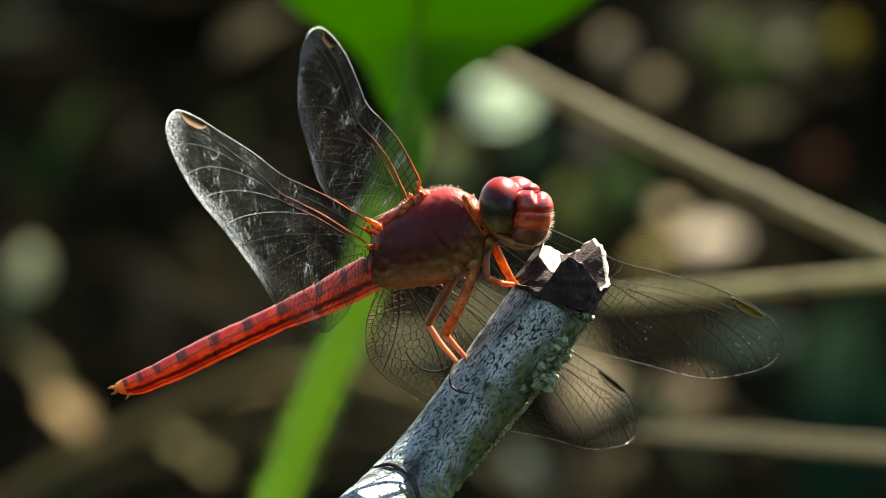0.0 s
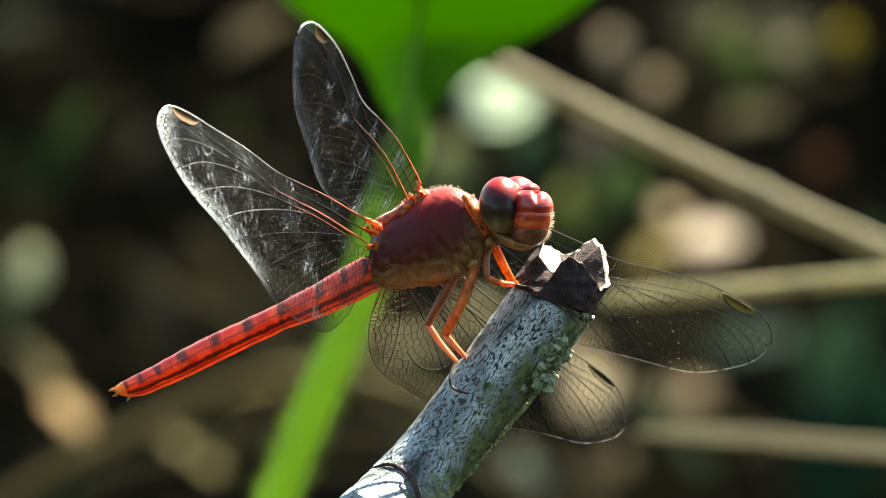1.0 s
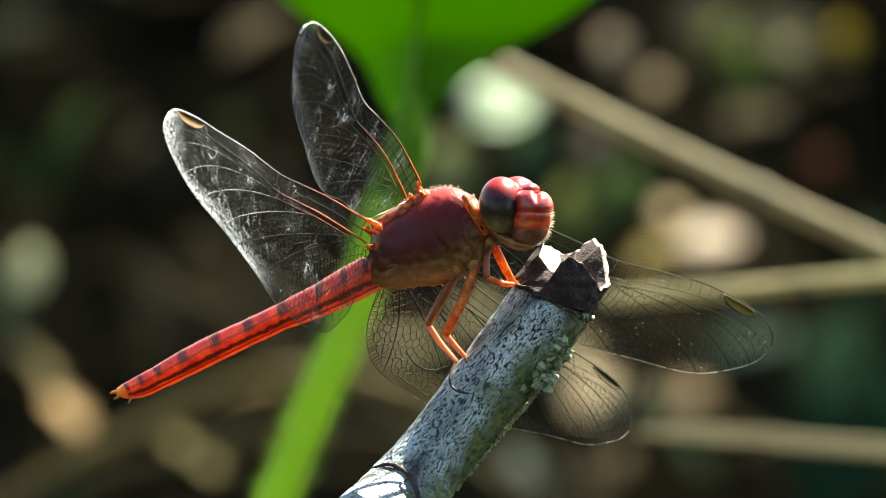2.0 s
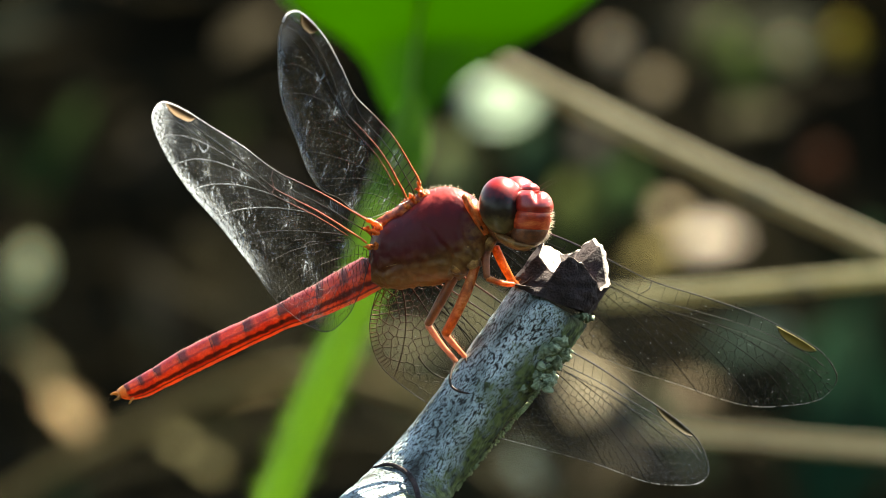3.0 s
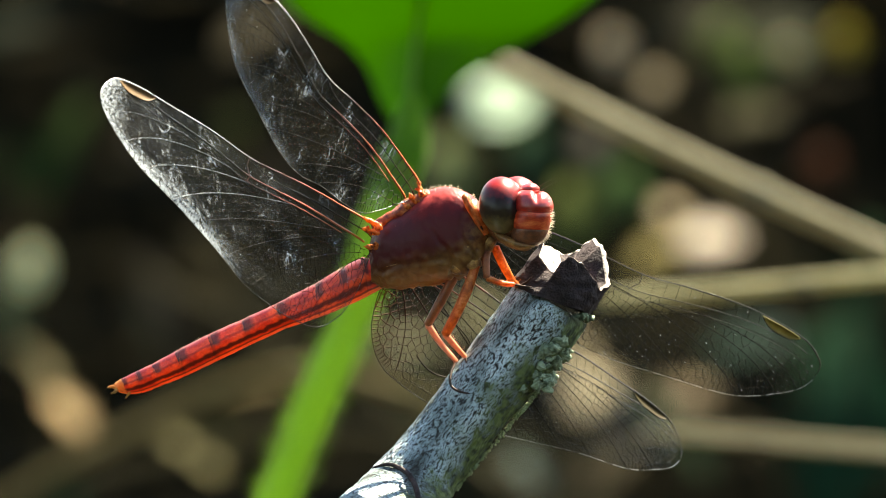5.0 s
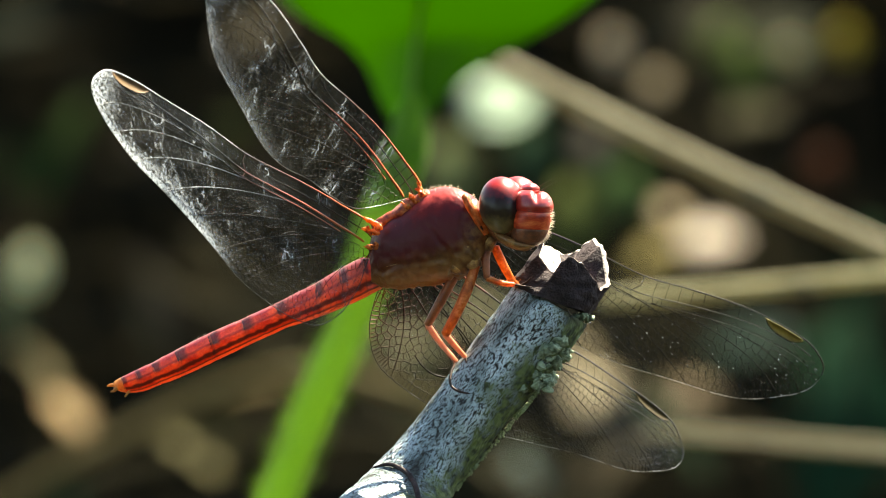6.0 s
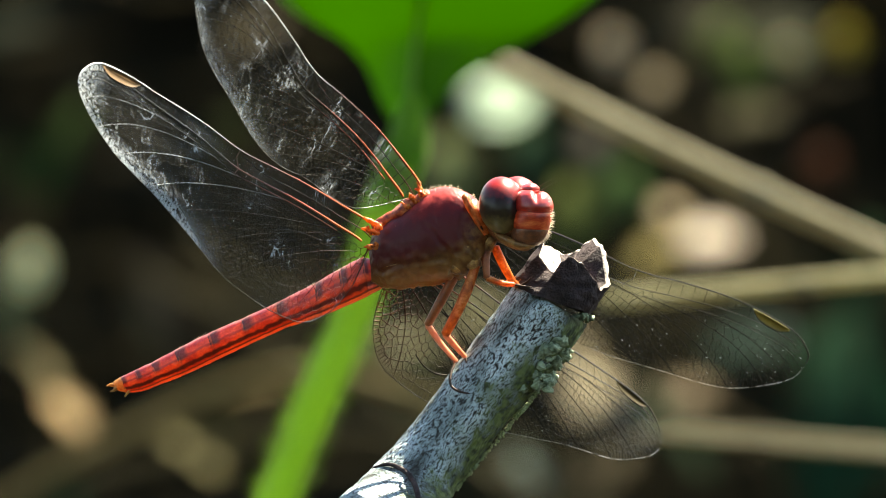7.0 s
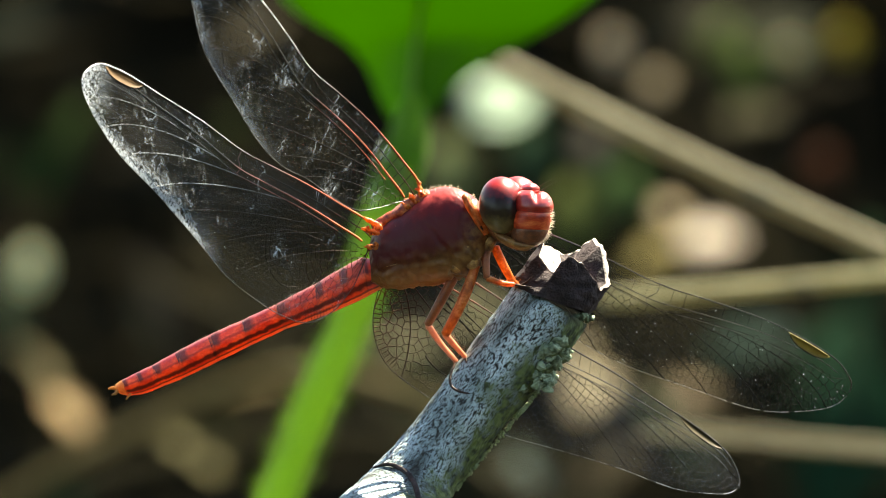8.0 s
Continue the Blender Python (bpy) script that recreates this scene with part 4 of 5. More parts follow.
    brow = face([(334, 930, 952, -5.2, 0.7), (338, 920, 966, -5.4, 1.3), (347, 914, 975, -5.6, 1.6), (358, 912, 979, -5.7, 1.75), (368, 911, 979, -5.7, 1.75), (376, 913, 976, -5.6, 1.65)])
    brow.normal_update()
    for vt in brow.verts:
        w = vt.co + HOME
        dent = math.exp(-((784 + w.x / UNIT - 949) / 5.0) ** 2) * max(0.0, min(1.0, (366 - (441 - w.z / UNIT)) / 16))
        vt.co -= vt.normal * 0.00026 * dent
    part("forehead", brow, REDFACE, head, "glossy red forehead with a groove", at=nape)
    part("face_plate", face([(369, 913, 975, -5.5, 1.6), (376, 911, 977, -5.6, 1.68), (384, 909, 977, -5.6, 1.7), (396, 907, 974, -5.5, 1.65), (405, 908, 971, -5.4, 1.55)]), ORFACE, head, "orange-red face plate", at=nape)
    part("upper_lip", face([(399, 908, 970, -5.25, 1.5), (405, 906, 971, -5.3, 1.55), (416, 905, 967, -5.2, 1.5), (428, 908, 958, -5.1, 1.3), (433, 915, 948, -5.0, 0.9)]), MOUTH, head, "brown upper lip", at=nape)
    part("lower_lip", hull([(872, 408, 880, 424, -4.2, 0.8), (890, 414, 893, 434, -4.7, 1.3), (910, 422, 912, 442, -4.9, 1.4), (932, 426, 932, 444, -4.9, 1.3), (950, 426, 946, 438, -4.8, 0.9)], per=6, ring=20, origin=HOME), LIP, head, "brown lower lip", at=nape)
    for a, b, y in ((958, 338, -0.0056), (950, 334, -0.0046)):
        part("antenna", tube([site(a, b, y) - HOME, site(a + 14, b - 10, y - 0.0005) - HOME, site(a + 34, b - 20, y - 0.001) - HOME], [1.2 * UNIT, 0.45 * UNIT, 0.25 * UNIT], ring=6), DARKHAIR, head, at=nape)
    bm, spots = bmesh.new(), []
    for i in range(170):
        t = rnd.random()
        th = -0.75 + 1.7 * t
        p = site(940 + 34 * math.cos(th), 388 + 48 * math.sin(th), -0.0056 - rnd.uniform(-0.0008, 0.0012)) - HOME
        spots.append((p, Vector((math.cos(th), rnd.uniform(-0.8, 0.2), -math.sin(th))).normalized()))
    part("face_hairs", hairs(bm, spots, 9 * UNIT, 0.6 * UNIT, 8), HAIR, head, "pale hairs on the face", at=nape)

    # legs
    limb(fly, "leg", [(842, 470, -3.0), (828, 510, -3.4), (808, 555, -3.2), (788, 592, -2.6)], [8, 9.5, 9, 8], ORANGE,
         [(788, 592, -2.6), (805, 612, -2.0), (823, 632, -1.2)], [6, 5, 4], PINKLEG, [(823, 632, -1.2), (828, 648, -1.6), (834, 668, -2.2)], "orange middle leg gripping the branch")
    limb(fly, "leg", [(812, 478, -1.5), (790, 515, -1.2), (772, 548, -1.0), (757, 575, -0.6)], [8, 9, 8.5, 7], BROWNLEG,
         [(757, 575, -0.6), (780, 608, -0.6), (808, 640, -0.8)], [6, 5, 4], PINKLEG, [(808, 640, -0.8), (798, 660, -1.6), (798, 682, -2.3), (815, 694, -3.0), (832, 697, -3.1)], "brown hind leg hooked to the branch")
    limb(fly, "leg", [(862, 440, -3.0), (860, 465, -3.3), (862, 492, -3.4)], [7, 7, 6], BROWNLEG,
         [(862, 492, -3.4), (885, 501, -3.2), (910, 504, -2.6)], [5.5, 5, 4], ORANGE, [(910, 504, -2.6), (925, 507, -2.8), (940, 508, -3.1)], "brown front leg on the branch end")
    limb(fly, "leg", [(876, 438, -2.2), (890, 468, -2.2), (903, 492, -1.8)], [8, 8, 7], ORANGE,
         [(903, 492, -1.8), (910, 500, -1.6), (918, 506, -1.5)], [5, 5, 4], ORANGE, [(918, 506, -1.5), (932, 500, -2.4), (940, 492, -2.8)], "orange front leg on the branch end")
    limb(fly, "leg", [(860, 412, -3.6), (846, 385, -4.2), (830, 362, -4.2), (822, 346, -4.0)], [9, 10, 8, 6], ORANGE,
         [(822, 346, -4.2), (836, 372, -4.5), (850, 400, -4.4)], [4, 4, 3.5], ORANGE, [(850, 400, -4.4), (855, 408, -4.3)], "orange front leg folded behind the head")
    wings = {w: wing(w, fly) for w in ("nf", "nh", "ff", "fh")}
    for w, txt in (("nf", "clear front wing raised and backlit"), ("nh", "clear broad hind wing with backlight glints painted along its margin"), ("ff", "clear front wing spread behind the branch"), ("fh", "clear hind wing spread behind the branch")):
        tagged(wings[w], txt)
    return fly, wings, head, abd, tail


# ---- the perch ----
def perch():
    rows = [(-1500, 11150, -1150, 11150, -130, 9), (-900, 6000, -620, 6080, -100, 7.5), (-250, 2500, 20, 2620, -60, 5.5), (380, 1180, 590, 1300, -20, 4.0), (556, 930, 745, 1010, -9.5, 3.4),
            (600, 882, 762, 950, -6.2, 3.3), (640, 846, 790, 896, -2.9, 3.15),
            (668, 818, 806, 868, -0.6, 3.05), (705, 780, 832, 835, 0.1, 2.9), (755, 718, 872, 780, 0.1, 2.75), (812, 640, 930, 712, 0.0, 2.75), (862, 572, 985, 648, 0, 2.85),
            (908, 508, 1032, 585, 0, 2.95), (914, 501, 1038, 574, 0, 2.7)]
    base = new("perch_branch")
    base.matrix_world = PLANE
    tagged(base, "dead grey branch with pale lichen and a broken end", "branch")
    bm = hull(rows, per=26, ring=190, rough=0.00008, grain=0.0009, caps=True)
    bm.normal_update()
    for vt in bm.verts:
        w = vt.co
        if w.z > -0.0185:
            vt.co += vt.normal * min(1.0, (w.z + 0.0185) / 0.003) * (0.00005 * noise.noise(w / 0.00028) + 0.00010 * max(0.0, noise.noise(Vector((w.x * 0.62 + w.z * 0.78, w.y, (w.x * 0.78 - w.z * 0.62) * 3)) / 0.0011) - 0.1))
    part("bark", bm, BARK, base, "grey lichened bark")
    # broken end: dark collar whose rim rises in two prongs round torn wood, painted pale where lit
    rim = [(0, 1076, 505), (25, 1063, 513), (45, 1048, 492), (65, 1032, 468), (90, 1007, 452), (108, 995, 466), (124, 986, 485), (142, 968, 476), (158, 958, 446), (170, 962, 430), (182, 955, 438),
           (215, 972, 436), (250, 1000, 452), (282, 1024, 442), (312, 1050, 422), (336, 1066, 436), (360, 1076, 505)]
    bm, ring_n, levels = bmesh.new(), 200, []
    side = 30
    foot_l, foot_r = site(905, 507, 0), site(1042, 556, 0)
    for k in range(side + 4):
        f = k / side
        vs = []
        for j in range(ring_n):
            th = 360 * j / ring_n
            a, b = np.interp(th, [r[0] for r in rim], [r[1] for r in rim]), np.interp(th, [r[0] for r in rim], [r[2] for r in rim])
            si, co = math.sin(radians(th)), math.cos(radians(th))
            jag = 5 * noise.noise((co * 5, si * 5, 2.0))
            top = site(a + jag * 0.5, b + jag, -0.0029 * si)
            low = (foot_l + foot_r) / 2 + (foot_r - foot_l) / 2 * co * 1.03 + Vector((0, -0.00305 * si, 0))
            if k <= side:
                q = low.lerp(top, f)
                q += Vector((co * 0.8, -si, co * 0.5)) * (0.00030 * noise.noise(q / 0.0012) + 0.00018 * noise.noise(q / 0.0005) + 0.00004 * noise.noise(q / 0.0002)) + Vector((co, -si, 0)) * 0.00012 * min(1.0, f * 5)
            else:
                g = (k - side) / 3
                heart = site(1000, 497 - 10 * (1 - g), 0)
                q = top.lerp(heart, (0.05, 0.5, 0.9)[k - side - 1])
                q += Vector((0, 0, 1)) * 0.00025 * noise.noise(q / 0.0006)
            vs.append(bm.verts.new(q))
        levels.append(vs)
    for i in range(len(levels) - 1):
        for j in range(ring_n):
            f = bm.faces.new((levels[i][j], levels[i][(j + 1) % ring_n], levels[i + 1][(j + 1) % ring_n], levels[i + 1][j]))
            # pale wood on rim and left inner facet only, dark bark where shaded
            f.material_index = 1 if i == side or (i > side and 95 < 360 * j / ring_n < 235) else 0
    bm.faces.new(levels[-1]).material_index = 1
    bmesh.ops.recalc_face_normals(bm, faces=bm.faces)
    part("broken_end", bm, [DARKBARK, PALEWOOD], base, "dark torn bark round broken wood painted pale where lit")
    # lichen crust on the underside
    rnd = random.Random(7)
    for k in range(30):
        t = rnd.random()
        a, b = 1012 - 62 * t + rnd.uniform(-26, 6), 585 + 100 * t + rnd.uniform(-10, 10)
        p = site(a, b, -0.0016 + rnd.uniform(-0.0012, 0.0012))
        r = rnd.uniform(6, 13) * UNIT
        part("lichen_lobe", blob(p, (r, r * 0.8, r * 0.8), rough=r * 0.9, grain=r * 0.45, seg=18, rings=12), LICHEN, base)
    for k in range(24):
        a, b = rnd.uniform(900, 975), rnd.uniform(600, 690)
        if (a - 900) * 0.9 + (600 - b) < -80:
            continue
        p = site(a, b, -0.0026)
        r = rnd.uniform(4, 8) * UNIT
        part("lichen_lobe", blob(p, (r, r * 0.6, r * 0.8), rough=r * 0.9, grain=r * 0.45, seg=16, rings=10), LICHEN, base)
    for k in range(46):
        t = rnd.random()
        a, b = 1038 - 66 * t + rnd.uniform(-12, 5) - 8 * abs(math.sin(t * 11)), 558 + 128 * t + rnd.uniform(-6, 6)
        p = site(a, b, rnd.uniform(-0.0014, 0.0008))
        r = rnd.uniform(4, 9) * UNIT
        part("lichen_lobe", blob(p, (r, r * 0.9, r * 0.8), rough=r * 1.2, grain=r * 0.5, seg=16, rings=10), LICHEN, base)
    bm = bmesh.new()
    for k in range(330):
        t = rnd.random()
        a, b = 972 - 190 * t + rnd.uniform(-5, 1.5), 672 + 226 * t + rnd.uniform(-4, 4)
        r = rnd.uniform(1.0, 2.6) * UNIT
        blob(site(a, b, rnd.uniform(-0.0012, 0.0010)), (r, r, r), seg=7, rings=5, rough=r * 0.5, grain=r, bm=bm)
    tagged(part("moss_grains", bm, MOSS, base), "tiny green moss grains along the bark", kind="stuff")
    part("crack", tube([site(660, 828, -0.0020), site(690, 822, -0.0029), (site(716, 834, -0.0036)), site(733, 856, -0.0052), site(742, 890, -0.0075)], [2 * UNIT, 3.5 * UNIT, 4.5 * UNIT, 5 * UNIT, 5 * UNIT], ring=8), DARKBARK, base, "dark curved crack ring")
    return base


# ---- surroundings ----
def leaf_mesh(bm, base, tip, wide, up, fold=0.15, curl=0.1, n=12, thick=0.00025, shape=(0.9, 0.45)):
    """Pointed blade with a fold along the midrib and real thickness."""
    base, tip = Vector(base), Vector(tip)
    d = tip - base
    L = d.length
    d.normalize()
    s = d.cross(Vector(up)).normalized()
    z = s.cross(d)
    rows = []
    for i in range(n + 1):
        t = i / n
        w = wide * (math.sin(math.pi * t ** shape[1]) ** shape[0]) + wide * 0.02
        c = base + d * L * t + z * curl * L * math.sin(t * math.pi)
        ring = [c - s * w + z * w * fold, c - s * w * 0.5 + z * w * fold * 0.4, c, c + s * w * 0.5 + z * w * fold * 0.4, c + s * w + z * w * fold]
        rows.append([[bm.verts.new(q + z * o) for q in ring] for o in (0, -thick)])
    for i in range(n):
        for k in range(4):
            for o in (0, 1):
                q = (rows[i][o][k], rows[i][o][k + 1], rows[i + 1][o][k + 1], rows[i + 1][o][k])
                bm.faces.new(q if not o else q[::-1])
        for k in (0, 4):
            bm.faces.new((rows[i][0][k], rows[i + 1][0][k], rows[i + 1][1][k], rows[i][1][k]))
    return bm


def broad_plant():
    """Green plant close behind the perch: hairy stalk to the ground and one broad folded leaf."""
    y = 0.36
    top = new("green_plant")
    tagged(top, "green plant with a hairy stalk and broad backlit leaf", "plant")
    P = [ground_site(a, b, y) for a, b in ((724, 250), (672, 400), (636, 520), (608, 600), (562, 700), (522, 800), (481, 900), (345, 1250))]
    foot = P[-1].copy()
    foot = Vector((foot.x - 0.06, foot.y - 0.02, 0.0))
    P.append((P[-1] + foot) / 2)
    P.append(foot)
    R = [34, 42, 37, 34, 33, 33, 34, 37, 46, 56]
    bm = tube(P, [r * UNIT * 1.36 for r in R], ring=20, per=8, rough=0.0003, grain=0.004)
    rnd = random.Random(3)
    spots = []
    for k in range(700):
        i = rnd.randrange(1, 7)
        t = rnd.random()
        p = P[i].lerp(P[i + 1], t)
        d = (P[i + 1] - P[i]).normalized()
        a = rnd.uniform(0, 6.28)
        u = d.orthogonal().normalized()
        n = u * math.cos(a) + d.cross(u) * math.sin(a)
        spots.append((p + n * R[i] * UNIT * 1.3, n))
    part("stalk", bm, STEMGREEN, top, "bright green hairy stalk")
    part("stalk_hairs", hairs(bmesh.new(), spots, 0.0020, 0.00004, 2), STEMGREEN, top, "fine pale hairs on the stalk")
    Q = [ground_site(a, b, y) for a, b in ((732, 170), (728, 215), (722, 255), (706, 300), (690, 348))]
    part("leaf_base", tube(Q, [r * UNIT * 1.36 for r in (16, 30, 39, 43, 44)], ring=20, per=6, rough=0.0003, grain=0.004), PETIOLE, top, "dark green sheath at the leaf base")
    # blade: two halves meeting in a fold
    left = [(722, 262), (700, 225), (672, 175), (648, 120), (610, 75), (555, 42), (505, 5), (470, -60), (480, -160), (540, -260), (640, -340), (760, -380)]
    right = [(736, 262), (752, 225), (785, 175), (830, 130), (890, 98), (960, 58), (1030, 12), (1085, -40), (1090, -130), (1040, -230), (920, -330), (770, -382)]
    mid = [(730, 264), (730, 226), (728, 180), (730, 130), (735, 80), (742, 30), (750, -20), (756, -80), (760, -160), (764, -240), (766, -310), (765, -382)]
    bm = bmesh.new()
    rows = []
    L, R_, M = spline(left, 3, 2), spline(right, 3, 2), spline(mid, 3, 2)
    for i in range(len(L)):
        row = []
        for k in range(13):
            f = k / 12
            q = L[i] * (1 - f * 2) + M[i] * f * 2 if f < 0.5 else M[i] * (2 - 2 * f) + R_[i] * (2 * f - 1)
            g = abs(f - 0.5) * 2
            yy = y + (0.0095 if f < 0.5 else 0.0006) * g + 0.0005 * math.sin(f * 19 + i * 0.2) * g + 0.25 * (264 - q[1]) * UNIT * 1.36 - 1.15 * UNIT * 1.36 * (math.sqrt((60 - q[1]) ** 2 + 300) + 60 - q[1]) / 2
            row.append([bm.verts.new(ground_site(q[0], q[1], yy + o)) for o in (0, 0.0004)])
        rows.append(row)
    for i in range(len(rows) - 1):
        for k in range(12):
            for o in (0, 1):
                q = (rows[i][k][o], rows[i + 1][k][o], rows[i + 1][k + 1][o], rows[i][k + 1][o])
                bm.faces.new(q if o else q[::-1])
        for k in (0, 12):
            bm.faces.new((rows[i][k][0], rows[i + 1][k][0], rows[i + 1][k][1], rows[i][k][1]))
    bmesh.ops.recalc_face_normals(bm, faces=bm.faces)
    part("leaf", bm, LEAFGREEN, top, "broad bright green leaf blade")
    V = [ground_site(a, b, y - 0.0006 + 0.25 * (264 - b) * UNIT * 1.36 - 1.15 * UNIT * 1.36 * (math.sqrt((60 - b) ** 2 + 300) + 60 - b) / 2) for a, b in mid[:10]]
    part("midrib", tube(V, [16 * UNIT, 12 * UNIT, 10 * UNIT] + [8 * UNIT] * 7, ring=8), STEMGREEN, top)
    return top


def dry_stalk(pts, radius, label, material=None, nodes=()):
    """A straw that runs through the places given and on into the ground."""
    P = [ground_site(*p) for p in pts]
    last = P[-1]
    d = (P[-1] - P[-2]).normalized()
    reach = last.z / 0.9
    P.append(last + Vector((d.x * reach * 0.5, d.y * reach * 0.5 + 0.02, -last.z * 0.45)))
    P.append(Vector((last.x + d.x * reach * 0.8, last.y + 0.04, 0.0)))
    bm = tube(P, [radius] * len(P), ring=14, per=7, rough=radius * 0.12, grain=0.01)
    ob = part("dry_stalk", bm, material or STRAW)
    tagged(ob, label, "dry stalk", "dry stalks behind the perch")
    for p in nodes:
        c = ground_site(*p)
        part("stalk_joint", blob(c, (radius * 1.18, radius * 1.2, radius * 1.15), seg=16, rings=10), material or STRAW, ob)
    return ob


def weed(a, b, y, wide, tall, turn, colour, label, through=0.45):
    """A withered leaf on a thin stem that stands in the ground; wide and tall in grid units, turn in degrees."""
    m = surface("weed_leaf", [(0.3, tuple(c * 0.75 for c in colour)), (0.7, colour)], 0.012, rough=0.7, bump=0.3, glow_through=through, spec=0.02)
    c = ground_site(a, b, y)
    foot = Vector((c.x + 0.02 * math.sin(a), c.y + 0.02 * math.cos(b), 0.0))
    k = UNIT * (1 + y)
    ax = (PLANE.to_3x3() @ Vector((math.sin(radians(turn)), 0.45, math.cos(radians(turn))))).normalized()
    base, tip = c - ax * tall * k * 0.5, c + ax * tall * k * 0.5
    ob = new("weed")
    tagged(ob, label, "weed", "weeds in the undergrowth")
    bm = bmesh.new()
    leaf_mesh(bm, base, tip, wide * k * 0.5, (0.1, -0.35, 0.95), fold=0.2, curl=0.06, shape=(0.6, 0.8))
    part("leaf", bm, m, ob)
    part("stem", tube([foot, (foot + base) / 2 + Vector((0.01, 0, 0.01)), base], [0.0012, 0.001, 0.0006], ring=6), DRYDARK, ob)
    return ob


def ground():
    bm = bmesh.new()
    xs = sorted(set([-60, -20, -8, -4] + [round(-2 + 0.05 * i, 3) for i in range(81)] + [4, 8, 20, 60]))
    ys = sorted(set([-60, -20, -6, -3] + [round(-1.5 + 0.05 * i, 3) for i in range(131)] + [6, 9, 20, 60]))
    grid = {}
    for i, x in enumerate(xs):
        for j, y in enumerate(ys):
            h = 0.012 * noise.noise((x * 2.2, y * 2.2, 0)) + 0.008 * noise.noise((x * 9, y * 9, 3)) - 0.012 if abs(x) < 2 and -1.5 < y < 5 else -0.012
            grid[i, j] = bm.verts.new((x, y, h))
    for i in range(len(xs) - 1):
        for j in range(len(ys) - 1):
            bm.faces.new((grid[i, j], grid[i + 1, j], grid[i + 1, j + 1], grid[i, j + 1]))
    tagged(part("ground", bm, SOIL), "forest soil, darkened in colour to stand for shade", "ground", kind="structure")
    bm = bmesh.new()
    rnd = random.Random(12)
    for k in range(1400):
        x, y = rnd.uniform(-0.7, 0.7), rnd.uniform(0.8, 4.6)
        a, L = rnd.uniform(0, 6.28), rnd.uniform(0.012, 0.04)
        p = Vector((x, y, rnd.uniform(0.0, 0.012)))
        leaf_mesh(bm, p, p + Vector((math.cos(a) * L, math.sin(a) * L, rnd.uniform(-0.2, 0.5) * L)), L * rnd.uniform(0.2, 0.4), (rnd.uniform(-0.4, 0.4), rnd.uniform(-0.4, 0.4), 1), n=4)
    tagged(part("leaf_litter", bm, DRYDARK), "fallen leaves on the soil, darkened in colour for shade", "leaf litter", kind="stuff")


def bush(name, centre, foot, reach, leaves, label, seed):
    """Leafy bush: bent trunk, branches and a loose crown of small leaves; reach: the crown's half sizes."""
    ob = new(name)
    tagged(ob, label, "bush")
    rnd = random.Random(seed)
    centre, foot = Vector(centre), Vector(foot)
    trunk = [foot, foot.lerp(centre, 0.35) + Vector((0.02, 0, 0.02)), foot.lerp(centre, 0.7) + Vector((-0.02, 0, 0.01)), centre]
    part("trunk", tube(trunk, [0.035, 0.03, 0.022, 0.012], rough=0.004, grain=0.05), WOOD, ob)
    bm = bmesh.new()
    for k in range(14):
        a = rnd.uniform(0, 6.28)
        e = centre + Vector((math.cos(a) * rnd.uniform(0.35, 0.75) * reach[0], math.sin(a) * rnd.uniform(0.35, 0.75) * reach[1], rnd.uniform(-0.4, 0.8) * reach[2]))
        st = trunk[2].lerp(trunk[3], rnd.random())
        tube([st, st.lerp(e, 0.5) + Vector((0, 0, 0.08)), e], [0.012, 0.008, 0.003], ring=6, per=3, bm=bm)
    part("branches", bm, WOOD, ob)
    bm = bmesh.new()
    for k in range(leaves):
        a, r = rnd.uniform(0, 6.28), math.sqrt(rnd.random())
        p = centre + Vector((math.cos(a) * r * reach[0], math.sin(a) * r * reach[1], max(-1.6, min(1.6, rnd.gauss(0, 0.8))) * reach[2]))
        L = rnd.uniform(0.05, 0.09)
        d = Vector((rnd.uniform(-1, 1), rnd.uniform(-1, 1), rnd.uniform(-0.7, 0.4))).normalized()
        leaf_mesh(bm, p, p + d * L, L * 0.28, (rnd.uniform(-0.5, 0.5), rnd.uniform(-0.5, 0.5), 1), n=4)
    part("crown", bm, BUSHGREEN, ob, "many small green leaves")
    return ob


ground()
# unseen bush, added only to keep sun and sky off the background soil
bush("bush", (0.53, 4.05, 1.1), (0.9, 4.9, 0), (1.35, 0.78, 0.15), 5200, "unseen bush added to shade the ground", 21)
# two more added out of view, to block low sky from glossy surfaces
bush("bush", (-1.1, -2.6, 1.25), (-1.0, -2.7, 0), (1.15, 0.45, 0.85), 6000, "unseen bush added behind the camera to darken reflections", 22)
bush("bush", (1.0, -2.7, 1.25), (1.1, -2.8, 0), (1.15, 0.45, 0.85), 6000, "unseen bush added behind the camera to darken reflections", 23)
broad_plant()
dry_stalk([(760, 57, 0.62), (872, 110, 0.62), (1100, 224, 0.62), (1345, 341, 0.62), (1650, 485, 0.62)], 20 * UNIT * 1.62, "long pale straw leaning across the undergrowth", nodes=((1345, 341, 0.62),))
dry_stalk([(1060, 531, 0.55), (1300, 512, 0.55), (1660, 485, 0.55)], 14 * UNIT * 1.55, "pale straw lying nearly level behind the perch", material=PALESTRAW, nodes=((1420, 503, 0.55),))
dry_stalk([(1185, 754, 0.6), (1400, 773, 0.6), (1660, 797, 0.6)], 6.5 * UNIT * 1.6, "thin pale straw lying nearly level behind the perch", nodes=((1350, 765, 0.6),))
dry_stalk([(1130, 764, 0.62), (1400, 789, 0.62), (1660, 813, 0.62)], 7 * UNIT * 1.62, "thin pale straw lying nearly level behind the perch", nodes=((1330, 785, 0.62),))
